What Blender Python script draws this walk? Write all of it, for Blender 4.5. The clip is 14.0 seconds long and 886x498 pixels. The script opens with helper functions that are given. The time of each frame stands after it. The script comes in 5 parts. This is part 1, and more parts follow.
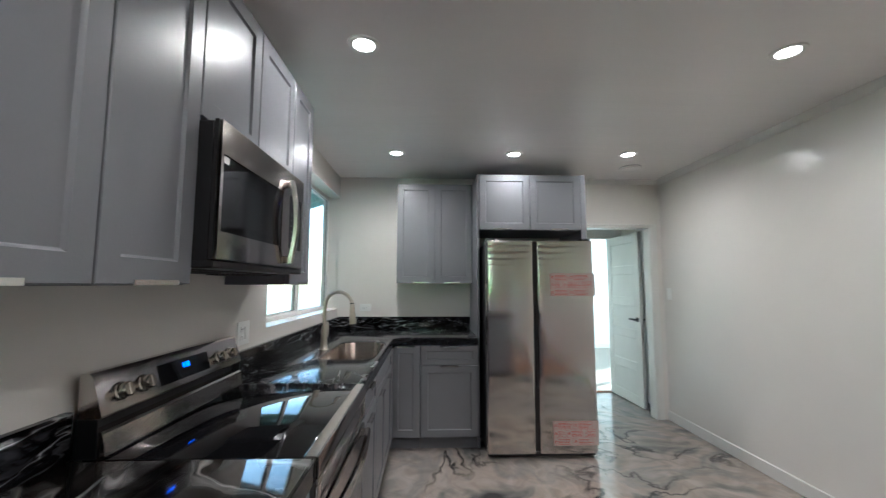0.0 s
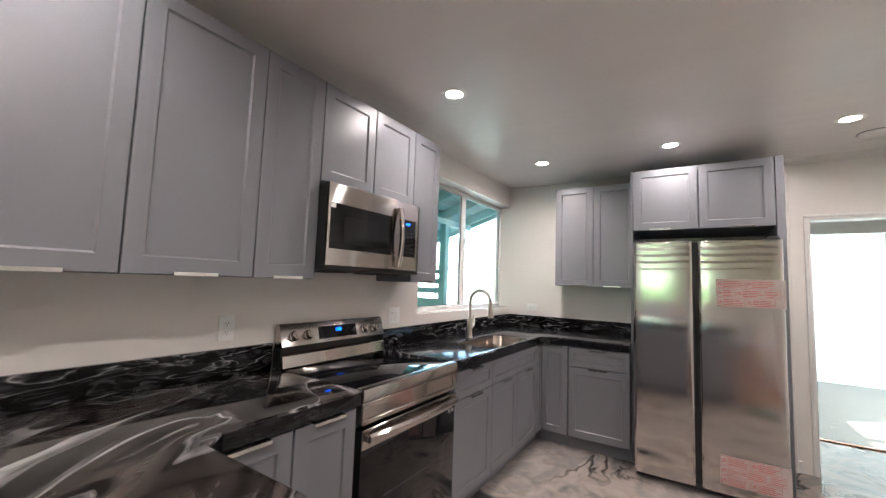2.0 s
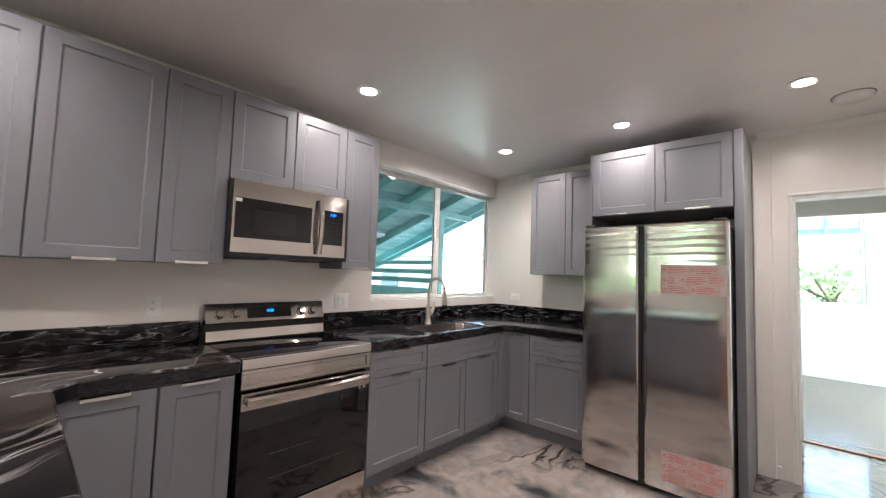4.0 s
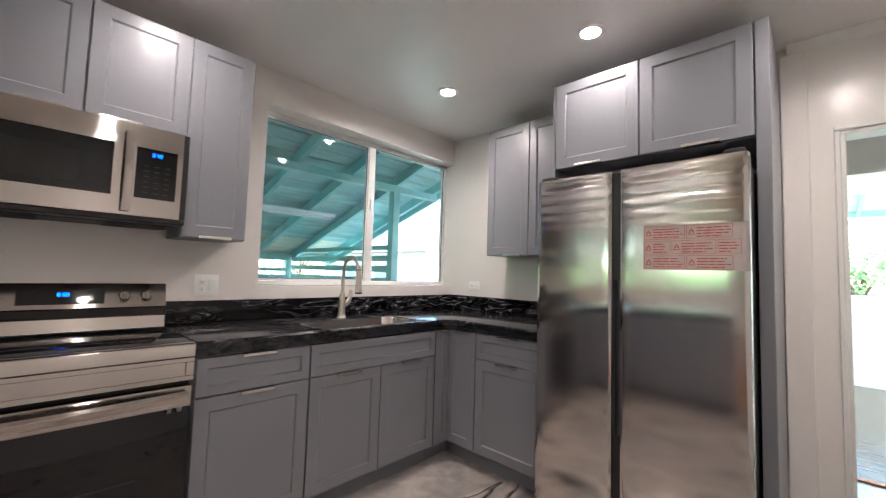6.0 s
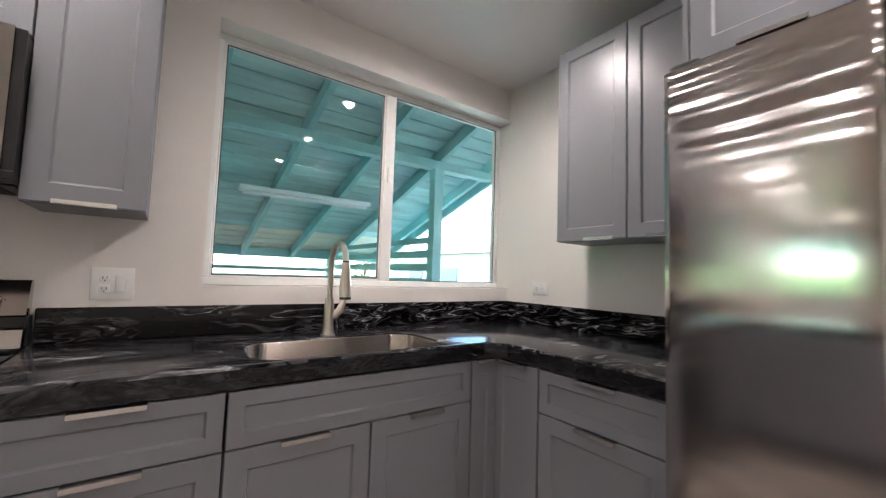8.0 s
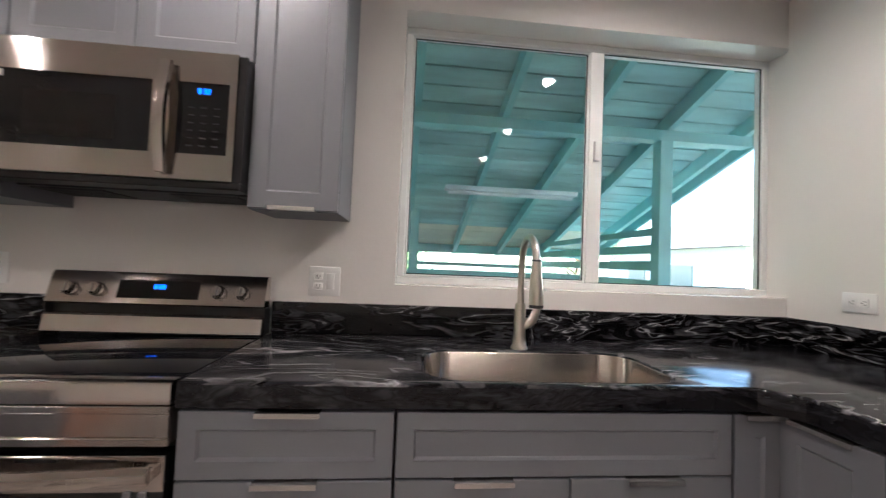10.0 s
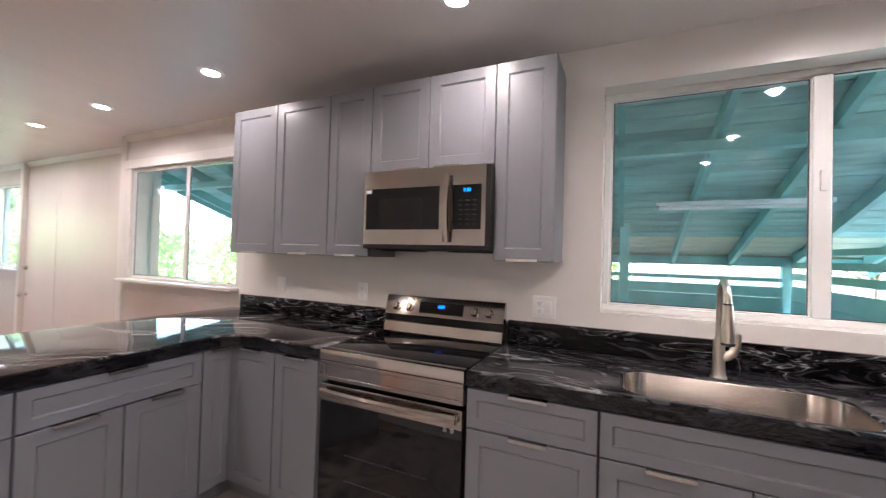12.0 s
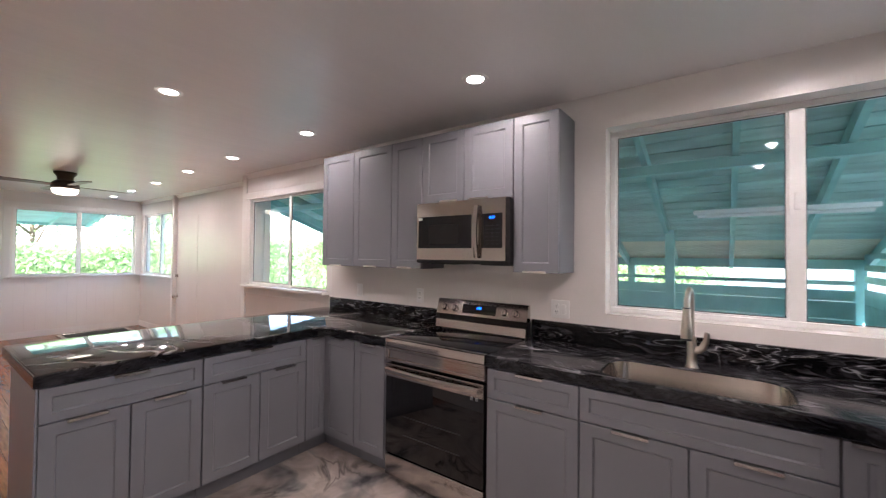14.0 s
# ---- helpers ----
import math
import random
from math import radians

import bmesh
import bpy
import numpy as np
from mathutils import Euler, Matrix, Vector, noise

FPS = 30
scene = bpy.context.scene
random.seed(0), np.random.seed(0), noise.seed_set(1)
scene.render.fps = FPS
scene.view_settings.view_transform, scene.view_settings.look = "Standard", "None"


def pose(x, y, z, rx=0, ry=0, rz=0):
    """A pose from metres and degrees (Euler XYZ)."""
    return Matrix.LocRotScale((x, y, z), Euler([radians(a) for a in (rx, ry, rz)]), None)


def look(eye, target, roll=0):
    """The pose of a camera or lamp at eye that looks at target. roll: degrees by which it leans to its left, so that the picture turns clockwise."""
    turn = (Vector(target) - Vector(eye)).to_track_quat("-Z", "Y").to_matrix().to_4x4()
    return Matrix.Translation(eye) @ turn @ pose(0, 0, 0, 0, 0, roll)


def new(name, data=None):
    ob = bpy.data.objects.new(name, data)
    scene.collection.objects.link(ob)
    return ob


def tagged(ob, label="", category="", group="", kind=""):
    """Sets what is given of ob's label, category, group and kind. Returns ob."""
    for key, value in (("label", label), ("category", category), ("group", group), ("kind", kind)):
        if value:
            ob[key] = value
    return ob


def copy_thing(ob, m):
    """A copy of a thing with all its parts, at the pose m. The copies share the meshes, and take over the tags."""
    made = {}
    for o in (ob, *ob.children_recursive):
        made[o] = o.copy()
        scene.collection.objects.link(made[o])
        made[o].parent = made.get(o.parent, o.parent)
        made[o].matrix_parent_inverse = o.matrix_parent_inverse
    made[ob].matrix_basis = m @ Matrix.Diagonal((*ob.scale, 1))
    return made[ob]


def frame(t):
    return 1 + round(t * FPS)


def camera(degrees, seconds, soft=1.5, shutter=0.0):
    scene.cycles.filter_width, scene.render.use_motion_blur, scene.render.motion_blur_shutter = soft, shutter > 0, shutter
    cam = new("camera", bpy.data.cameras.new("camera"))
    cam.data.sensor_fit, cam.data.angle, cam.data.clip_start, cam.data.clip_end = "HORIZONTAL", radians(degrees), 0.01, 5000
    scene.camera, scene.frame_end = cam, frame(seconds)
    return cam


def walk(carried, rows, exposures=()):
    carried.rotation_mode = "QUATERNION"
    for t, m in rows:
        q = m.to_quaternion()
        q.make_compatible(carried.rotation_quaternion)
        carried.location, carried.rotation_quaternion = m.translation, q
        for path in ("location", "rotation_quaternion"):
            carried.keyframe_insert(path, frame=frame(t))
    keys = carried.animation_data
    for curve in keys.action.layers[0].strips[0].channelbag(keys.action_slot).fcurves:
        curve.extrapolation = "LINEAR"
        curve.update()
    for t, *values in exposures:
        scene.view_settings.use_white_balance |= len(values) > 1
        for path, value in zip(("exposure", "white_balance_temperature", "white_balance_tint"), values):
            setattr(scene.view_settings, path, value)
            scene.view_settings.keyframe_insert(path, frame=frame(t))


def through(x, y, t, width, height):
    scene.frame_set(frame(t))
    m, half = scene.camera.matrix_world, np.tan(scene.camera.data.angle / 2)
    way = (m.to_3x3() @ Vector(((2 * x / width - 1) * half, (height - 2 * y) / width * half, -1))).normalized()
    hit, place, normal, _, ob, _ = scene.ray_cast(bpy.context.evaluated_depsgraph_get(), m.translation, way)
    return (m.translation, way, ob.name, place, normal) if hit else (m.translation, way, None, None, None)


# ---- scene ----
cam = camera(97.3, 14.0, soft=1.25, shutter=0.35)
PATH = [
    (0, (0.26, 0.332, 1.396), (0.329, 2.322, 1.576), 0.1),
    (0.5, (0.389, 0.349, 1.382), (0.075, 2.316, 1.567), 0.6),
    (1, (0.595, 0.293, 1.382), (-0.11, 2.157, 1.555), 1.5),
    (1.5, (0.846, 0.213, 1.388), (-0.109, 1.963, 1.556), 1.9),
    (2, (1.138, 0.187, 1.403), (0.054, 1.86, 1.57), 2.0),
    (2.5, (1.552, 0.242, 1.416), (0.336, 1.822, 1.571), 2.0),
    (2.7, (1.706, 0.315, 1.411), (0.415, 1.835, 1.56), 2.0),
    (4.8, (1.962, 1.009, 1.343), (0.608, 2.475, 1.473), 1.8),
    (5, (1.964, 1.141, 1.326), (0.608, 2.606, 1.463), 1.8),
    (5.5, (1.913, 1.424, 1.268), (0.548, 2.88, 1.396), 1.9),
    (6, (1.809, 1.704, 1.254), (0.429, 3.146, 1.38), 1.8),
    (6.5, (1.728, 1.951, 1.248), (0.322, 3.367, 1.382), 1.8),
    (7, (1.635, 2.207, 1.245), (0.168, 3.562, 1.357), 1.8),
    (7.2, (1.565, 2.277, 1.216), (0.072, 3.603, 1.339), 1.8),
    (9.3, (0.841, 2.739, 1.224), (-1.059, 3.356, 1.304), 2.2),
    (9.5, (0.843, 2.725, 1.216), (-1.095, 3.212, 1.293), 2.3),
    (10, (0.932, 2.708, 1.238), (-1.057, 2.895, 1.313), 2.4),
    (10.5, (1.046, 2.7, 1.285), (-0.951, 2.592, 1.334), 2.2),
    (11, (1.161, 2.745, 1.3), (-0.796, 2.337, 1.355), 2.0),
    (11.5, (1.304, 2.787, 1.352), (-0.58, 2.117, 1.388), 1.6),
    (12, (1.473, 2.769, 1.411), (-0.342, 1.93, 1.445), 1.6),
    (12.5, (1.652, 2.743, 1.471), (-0.094, 1.768, 1.498), 1.3),
    (13, (1.763, 2.812, 1.504), (0.088, 1.72, 1.527), 1.0),
    (13.5, (1.801, 2.993, 1.513), (0.172, 1.833, 1.54), 0.7),
    (14, (1.876, 3.272, 1.495), (0.256, 2.1, 1.528), 0.6),
]
EXPOSE = [(0.0, 3.50, 5350, -8), (0.8, 3.64, 5430, -6), (1.6, 3.93, 5830, 0), (2.5, 3.97, 5880, 1), (5.0, 3.88, 5900, 1), (7.0, 3.88, 5900, 1), (9.5, 3.63, 5900, 0), (11.0, 3.82, 5950, 4), (12.0, 3.92, 5950, 6), (13.0, 3.78, 5950, 8), (14.0, 3.67, 5950, 9)]
walk(cam, [(t, look(eye, target, roll)) for t, eye, target, roll in PATH], EXPOSE)

# ---- world and sun ----
world = bpy.data.worlds.new("world")
scene.world = world
world.use_nodes = True
wt = world.node_tree
sky = wt.nodes.new("ShaderNodeTexSky")
sky.sky_type, sky.sun_disc = "NISHITA", False
SUN_EL, SUN_ROT = radians(33), radians(60)
sky.sun_elevation, sky.sun_rotation = SUN_EL, SUN_ROT
wt.links.new(sky.outputs[0], wt.nodes["Background"].inputs[0])
wt.nodes["Background"].inputs[1].default_value = 0.15
sun = bpy.data.lights.new("sun", "SUN")
sun.energy, sun.angle, sun.color = 5.0, radians(0.5), (1.0, 0.97, 0.92)
sun_ob = new("sun", sun)
sun_dir = Vector((math.sin(SUN_ROT) * math.cos(SUN_EL), math.cos(SUN_ROT) * math.cos(SUN_EL), math.sin(SUN_EL)))
sun_ob.matrix_world = look(sun_dir * 50, (0, 0, 0))
LAMP, SPOT = 5.0, 6.8


# ---- materials ----
def material(name, color=(0.8, 0.8, 0.8), rough=0.5, metal=0.0, vary=0.06, scale=6.0, bump=0.0, bump_scale=60.0,
             coat=0.0, stretch=(1, 1, 1), rough_vary=0.0, emit=None, strength=0.0, per_object=0.0):
    m = bpy.data.materials.new(name)
    m.use_nodes = True
    t = m.node_tree
    b = t.nodes["Principled BSDF"]
    b.inputs["Base Color"].default_value = (*color, 1)
    b.inputs["Roughness"].default_value = rough
    b.inputs["Metallic"].default_value = metal
    b.inputs["Coat Weight"].default_value = coat
    b.inputs["Coat Roughness"].default_value = 0.08
    mp = t.nodes.new("ShaderNodeMapping")
    geo = t.nodes.new("ShaderNodeNewGeometry")
    t.links.new(geo.outputs["Position"], mp.inputs[0])
    mp.inputs["Scale"].default_value = stretch
    if vary:
        n = t.nodes.new("ShaderNodeTexNoise")
        n.inputs["Scale"].default_value, n.inputs["Detail"].default_value = scale, 6
        t.links.new(mp.outputs[0], n.inputs["Vector"])
        r = t.nodes.new("ShaderNodeMapRange")
        r.inputs["From Min"].default_value, r.inputs["From Max"].default_value = 0.3, 0.7
        r.inputs["To Min"].default_value, r.inputs["To Max"].default_value = 1 - vary, 1 + vary
        t.links.new(n.outputs[0], r.inputs[0])
        mix = t.nodes.new("ShaderNodeMix")
        mix.data_type, mix.blend_type = "RGBA", "MULTIPLY"
        mix.inputs[0].default_value = 1.0
        mix.inputs[6].default_value = (*color, 1)
        t.links.new(r.outputs[0], mix.inputs[7])
        last = mix.outputs[2]
        if per_object:
            oi = t.nodes.new("ShaderNodeObjectInfo")
            r3 = t.nodes.new("ShaderNodeMapRange")
            r3.inputs["To Min"].default_value, r3.inputs["To Max"].default_value = 1 - per_object, 1 + per_object
            t.links.new(oi.outputs["Random"], r3.inputs[0])
            mix2 = t.nodes.new("ShaderNodeMix")
            mix2.data_type, mix2.blend_type = "RGBA", "MULTIPLY"
            mix2.inputs[0].default_value = 1.0
            t.links.new(last, mix2.inputs[6])
            t.links.new(r3.outputs[0], mix2.inputs[7])
            last = mix2.outputs[2]
        t.links.new(last, b.inputs["Base Color"])
        if rough_vary:
            r2 = t.nodes.new("ShaderNodeMapRange")
            r2.inputs["From Min"].default_value, r2.inputs["From Max"].default_value = 0.3, 0.7
            r2.inputs["To Min"].default_value, r2.inputs["To Max"].default_value = rough - rough_vary, rough + rough_vary
            t.links.new(n.outputs[0], r2.inputs[0])
            t.links.new(r2.outputs[0], b.inputs["Roughness"])
    if bump:
        n2 = t.nodes.new("ShaderNodeTexNoise")
        n2.inputs["Scale"].default_value, n2.inputs["Detail"].default_value = bump_scale, 4
        t.links.new(mp.outputs[0], n2.inputs["Vector"])
        bu = t.nodes.new("ShaderNodeBump")
        bu.inputs["Strength"].default_value, bu.inputs["Distance"].default_value = bump, 0.01
        t.links.new(n2.outputs[0], bu.inputs["Height"])
        t.links.new(bu.outputs[0], b.inputs["Normal"])
    if emit:
        b.inputs["Emission Color"].default_value = (*emit, 1)
        b.inputs["Emission Strength"].default_value = strength
    return m


def marble(name, ramp, scale, distort, rough, vein_scale, vein_color, vein_width, stretch=(1, 1, 1), dark=None, vein_amount=1.0, gate_from=0.42, streak=0.0, streak_scale=6.0, detail=8, turn=0.0, gloss=0.34, flow=0.0):
    """Poured epoxy: cloudy colours drawn out in swirls, with sharp veins in a second colour."""
    m = bpy.data.materials.new(name)
    m.use_nodes = True
    t = m.node_tree
    b = t.nodes["Principled BSDF"]
    geo = t.nodes.new("ShaderNodeNewGeometry")
    mp = t.nodes.new("ShaderNodeMapping")
    mp.inputs["Scale"].default_value = stretch
    spin = t.nodes.new("ShaderNodeMapping")
    spin.inputs["Rotation"].default_value = (0, 0, radians(-turn))
    t.links.new(geo.outputs["Position"], spin.inputs[0])
    t.links.new(spin.outputs[0], mp.inputs[0])
    warp = t.nodes.new("ShaderNodeTexNoise")
    warp.inputs["Scale"].default_value, warp.inputs["Detail"].default_value = scale * 0.7, 3
    t.links.new(mp.outputs[0], warp.inputs["Vector"])
    sub = t.nodes.new("ShaderNodeVectorMath")
    sub.operation = "MULTIPLY_ADD"
    sub.inputs[1].default_value = (distort,) * 3
    t.links.new(warp.outputs["Color"], sub.inputs[0])
    t.links.new(mp.outputs[0], sub.inputs[2])
    cloud = t.nodes.new("ShaderNodeTexNoise")
    cloud.inputs["Scale"].default_value, cloud.inputs["Detail"].default_value = scale, detail
    cloud.inputs["Distortion"].default_value = 0.8
    t.links.new(sub.outputs[0], cloud.inputs["Vector"])
    cr = t.nodes.new("ShaderNodeValToRGB")
    for i, (pos, col) in enumerate(ramp):
        e = cr.color_ramp.elements[i] if i < 2 else cr.color_ramp.elements.new(pos)
        e.position, e.color = pos, (*col, 1)
    t.links.new(cloud.outputs[0], cr.inputs[0])
    vein = t.nodes.new("ShaderNodeTexNoise")
    vein.inputs["Scale"].default_value, vein.inputs["Detail"].default_value = vein_scale, 5
    vein.inputs["Distortion"].default_value = 1.2
    t.links.new(sub.outputs[0], vein.inputs["Vector"])
    ab = t.nodes.new("ShaderNodeMath")
    ab.operation = "SUBTRACT"
    ab.inputs[1].default_value = 0.5
    t.links.new(vein.outputs[0], ab.inputs[0])
    ab2 = t.nodes.new("ShaderNodeMath")
    ab2.operation = "ABSOLUTE"
    t.links.new(ab.outputs[0], ab2.inputs[0])
    mr = t.nodes.new("ShaderNodeMapRange")
    mr.inputs["From Min"].default_value, mr.inputs["From Max"].default_value = 0.0, vein_width
    mr.inputs["To Min"].default_value, mr.inputs["To Max"].default_value = vein_amount, 0.0
    t.links.new(ab2.outputs[0], mr.inputs[0])
    gate = t.nodes.new("ShaderNodeTexNoise")
    gate.inputs["Scale"].default_value = vein_scale * 0.6
    t.links.new(mp.outputs[0], gate.inputs["Vector"])
    gr = t.nodes.new("ShaderNodeMapRange")
    gr.inputs["From Min"].default_value, gr.inputs["From Max"].default_value = gate_from, gate_from + 0.14
    t.links.new(gate.outputs[0], gr.inputs[0])
    mu = t.nodes.new("ShaderNodeMath")
    mu.operation = "MULTIPLY"
    t.links.new(mr.outputs[0], mu.inputs[0])
    t.links.new(gr.outputs[0], mu.inputs[1])
    mix = t.nodes.new("ShaderNodeMix")
    mix.data_type = "RGBA"
    t.links.new(mu.outputs[0], mix.inputs[0])
    t.links.new(cr.outputs[0], mix.inputs[6])
    mix.inputs[7].default_value = (*vein_color, 1)
    last = mix.outputs[2]
    if streak:
        fine = t.nodes.new("ShaderNodeTexNoise")
        fine.inputs["Scale"].default_value, fine.inputs["Detail"].default_value = scale * streak_scale, 4
        fine.inputs["Distortion"].default_value = 2.0
        if flow:
            fine.inputs["Scale"].default_value, fine.inputs["Distortion"].default_value = 1.0, 0.3
            along = t.nodes.new("ShaderNodeCombineXYZ")
            lift = t.nodes.new("ShaderNodeMath")
            lift.operation, lift.inputs[1].default_value = "MULTIPLY", flow
            t.links.new(cloud.outputs[0], lift.inputs[0])
            t.links.new(lift.outputs[0], along.inputs[2])
            drift = t.nodes.new("ShaderNodeVectorMath")
            drift.operation, drift.inputs[1].default_value = "MULTIPLY_ADD", (streak_scale,) * 3
            t.links.new(mp.outputs[0], drift.inputs[0])
            t.links.new(along.outputs[0], drift.inputs[2])
            t.links.new(drift.outputs[0], fine.inputs["Vector"])
        else:
            t.links.new(sub.outputs[0], fine.inputs["Vector"])
        fr = t.nodes.new("ShaderNodeMapRange")
        fr.inputs["From Min"].default_value, fr.inputs["From Max"].default_value = 0.36, 0.66
        fr.inputs["To Min"].default_value, fr.inputs["To Max"].default_value = 1 - streak, 1 + streak * 0.6
        t.links.new(fine.outputs[0], fr.inputs[0])
        mx = t.nodes.new("ShaderNodeMix")
        mx.data_type, mx.blend_type = "RGBA", "MULTIPLY"
        mx.inputs[0].default_value = 1.0
        t.links.new(last, mx.inputs[6])
        t.links.new(fr.outputs[0], mx.inputs[7])
        last = mx.outputs[2]
    t.links.new(last, b.inputs["Base Color"])
    b.inputs["Roughness"].default_value = rough
    b.inputs["Specular IOR Level"].default_value = gloss
    bu = t.nodes.new("ShaderNodeBump")
    bu.inputs["Strength"].default_value, bu.inputs["Distance"].default_value = 0.04, 0.01
    t.links.new(warp.outputs[0], bu.inputs["Height"])
    t.links.new(bu.outputs[0], b.inputs["Normal"])
    return m


def glass_material(name, tint=(1, 1, 1)):
    """A clear pane: mostly straight through, with mirror gloss that grows at low angles."""
    m = bpy.data.materials.new(name)
    m.use_nodes = True
    t = m.node_tree
    t.nodes.remove(t.nodes["Principled BSDF"])
    out = t.nodes["Material Output"]
    tr = t.nodes.new("ShaderNodeBsdfTransparent")
    tr.inputs[0].default_value = (*tint, 1)
    gl = t.nodes.new("ShaderNodeBsdfGlossy")
    gl.inputs["Roughness"].default_value = 0.0
    lw = t.nodes.new("ShaderNodeLayerWeight")
    po = t.nodes.new("ShaderNodeMath")
    po.operation, po.inputs[1].default_value = "POWER", 4.0
    t.links.new(lw.outputs["Facing"], po.inputs[0])
    fr = t.nodes.new("ShaderNodeMath")
    fr.operation, fr.inputs[1].default_value, fr.inputs[2].default_value = "MULTIPLY_ADD", 0.8, 0.045
    t.links.new(po.outputs[0], fr.inputs[0])
    mx = t.nodes.new("ShaderNodeMixShader")
    t.links.new(fr.outputs[0], mx.inputs[0])
    t.links.new(tr.outputs[0], mx.inputs[1])
    t.links.new(gl.outputs[0], mx.inputs[2])
    t.links.new(mx.outputs[0], out.inputs[0])
    return m


def steel_material(name, color, rough, aniso=0.7, waves=None, grain=(0.05, 0.08, 1.0)):
    """Brushed steel, its gloss drawn out along grain; waves: (z from, z to) where the protective film is rippled."""
    m = material(name, color, rough, 1.0, vary=0.03, scale=2.0)
    t = m.node_tree
    b = t.nodes["Principled BSDF"]
    b.inputs["Anisotropic"].default_value = aniso
    tg = t.nodes.new("ShaderNodeCombineXYZ")
    tg.inputs[0].default_value, tg.inputs[1].default_value, tg.inputs[2].default_value = grain
    t.links.new(tg.outputs[0], b.inputs["Tangent"])
    if waves:
        geo = t.nodes.new("ShaderNodeNewGeometry")
        w = t.nodes.new("ShaderNodeTexWave")
        w.bands_direction = "Z"
        w.inputs["Scale"].default_value, w.inputs["Distortion"].default_value = 6.2, 1.3
        w.inputs["Detail"].default_value, w.inputs["Detail Scale"].default_value = 0.0, 0.6
        t.links.new(geo.outputs["Position"], w.inputs["Vector"])
        sep = t.nodes.new("ShaderNodeSeparateXYZ")
        t.links.new(geo.outputs["Position"], sep.inputs[0])
        mr = t.nodes.new("ShaderNodeMapRange")
        mr.inputs["From Min"].default_value, mr.inputs["From Max"].default_value = waves
        mr.inputs["To Min"].default_value, mr.inputs["To Max"].default_value = 0.0, 1.0
        t.links.new(sep.outputs[2], mr.inputs[0])
        mu = t.nodes.new("ShaderNodeMath")
        mu.operation = "MULTIPLY"
        t.links.new(w.outputs["Fac"], mu.inputs[0])
        t.links.new(mr.outputs[0], mu.inputs[1])
        b2 = t.nodes.new("ShaderNodeBump")
        b2.inputs["Strength"].default_value, b2.inputs["Distance"].default_value = 1.0, 0.0012
        t.links.new(mu.outputs[0], b2.inputs["Height"])
        t.links.new(b2.outputs[0], b.inputs["Normal"])
    return m


PAINT = material("white_wall_paint", (0.83, 0.80, 0.762), 0.25, vary=0.02, scale=2, bump=0.04, bump_scale=60)
CEIL = material("ceiling_paint", (0.83, 0.805, 0.785), 0.27, vary=0.02, scale=1.2, bump=0.22, bump_scale=5, stretch=(0.45, 2.6, 1))
TRIM = material("white_trim_paint", (0.80, 0.79, 0.76), 0.3, vary=0.02)
VINYL = material("white_window_vinyl", (0.82, 0.82, 0.80), 0.3, vary=0.02)
GREY = material("grey_cabinet_paint", (0.208, 0.213, 0.234), 0.33, vary=0.03, scale=3, bump=0.03, bump_scale=140)
CARCASS = material("grey_cabinet_carcass", (0.187, 0.192, 0.211), 0.42, vary=0.03)
CHROME = material("satin_nickel", (0.72, 0.70, 0.68), 0.22, 1.0, vary=0.03)
NICKEL = material("brushed_nickel", (0.62, 0.56, 0.49), 0.28, 1.0, vary=0.04, stretch=(20, 20, 1))
STEEL = steel_material("brushed_steel", (0.54, 0.497, 0.465), 0.12, 0.95)
STEEL_F = steel_material("fridge_steel", (0.60, 0.572, 0.548), 0.125, 0.90, (1.46, 1.72), (1.0, 0.05, 0.03))
SINK = steel_material("sink_steel", (0.44, 0.385, 0.34), 0.22, 0.9)
BLACK = material("black_enamel", (0.012, 0.012, 0.013), 0.3, vary=0.1)
BLACKGLASS = material("black_glass", (0.006, 0.006, 0.007), 0.04, vary=0.0)
DARKGLASS = material("microwave_window", (0.012, 0.012, 0.013), 0.06, vary=0.05, scale=200)
DARKGLASS.node_tree.nodes["Principled BSDF"].inputs["Specular IOR Level"].default_value = 0.35
SCREEN = material("microwave_screen", (0.009, 0.009, 0.0095), 0.07, vary=0.05, scale=200)
DARK = material("dark_plastic", (0.03, 0.03, 0.032), 0.5, vary=0.1)
BLUE = material("blue_digits", (0.0, 0.02, 0.1), 0.4, vary=0, emit=(0.01, 0.10, 1.0), strength=0.55)
PLATE = material("white_plastic_plate", (0.88, 0.88, 0.86), 0.35, vary=0.02)
CLIP = material("clear_packing_film", (0.22, 0.22, 0.23), 0.3, vary=0.05)
SLOT = material("dark_slot", (0.03, 0.03, 0.03), 0.6, vary=0)
LED = material("led_lens", (0.9, 0.9, 0.9), 0.5, vary=0, emit=(1.0, 0.87, 0.84), strength=LAMP)
STICKER = material("sticker_paper", (0.62, 0.54, 0.51), 0.5, vary=0.08, scale=20)
RED = material("red_print", (0.60, 0.10, 0.08), 0.5, vary=0.1)
K, B1, B2 = (0.005, 0.005, 0.005), (0.014, 0.012, 0.011), (0.026, 0.022, 0.020)
W1, W2 = (0.25, 0.245, 0.243), (0.105, 0.102, 0.10)
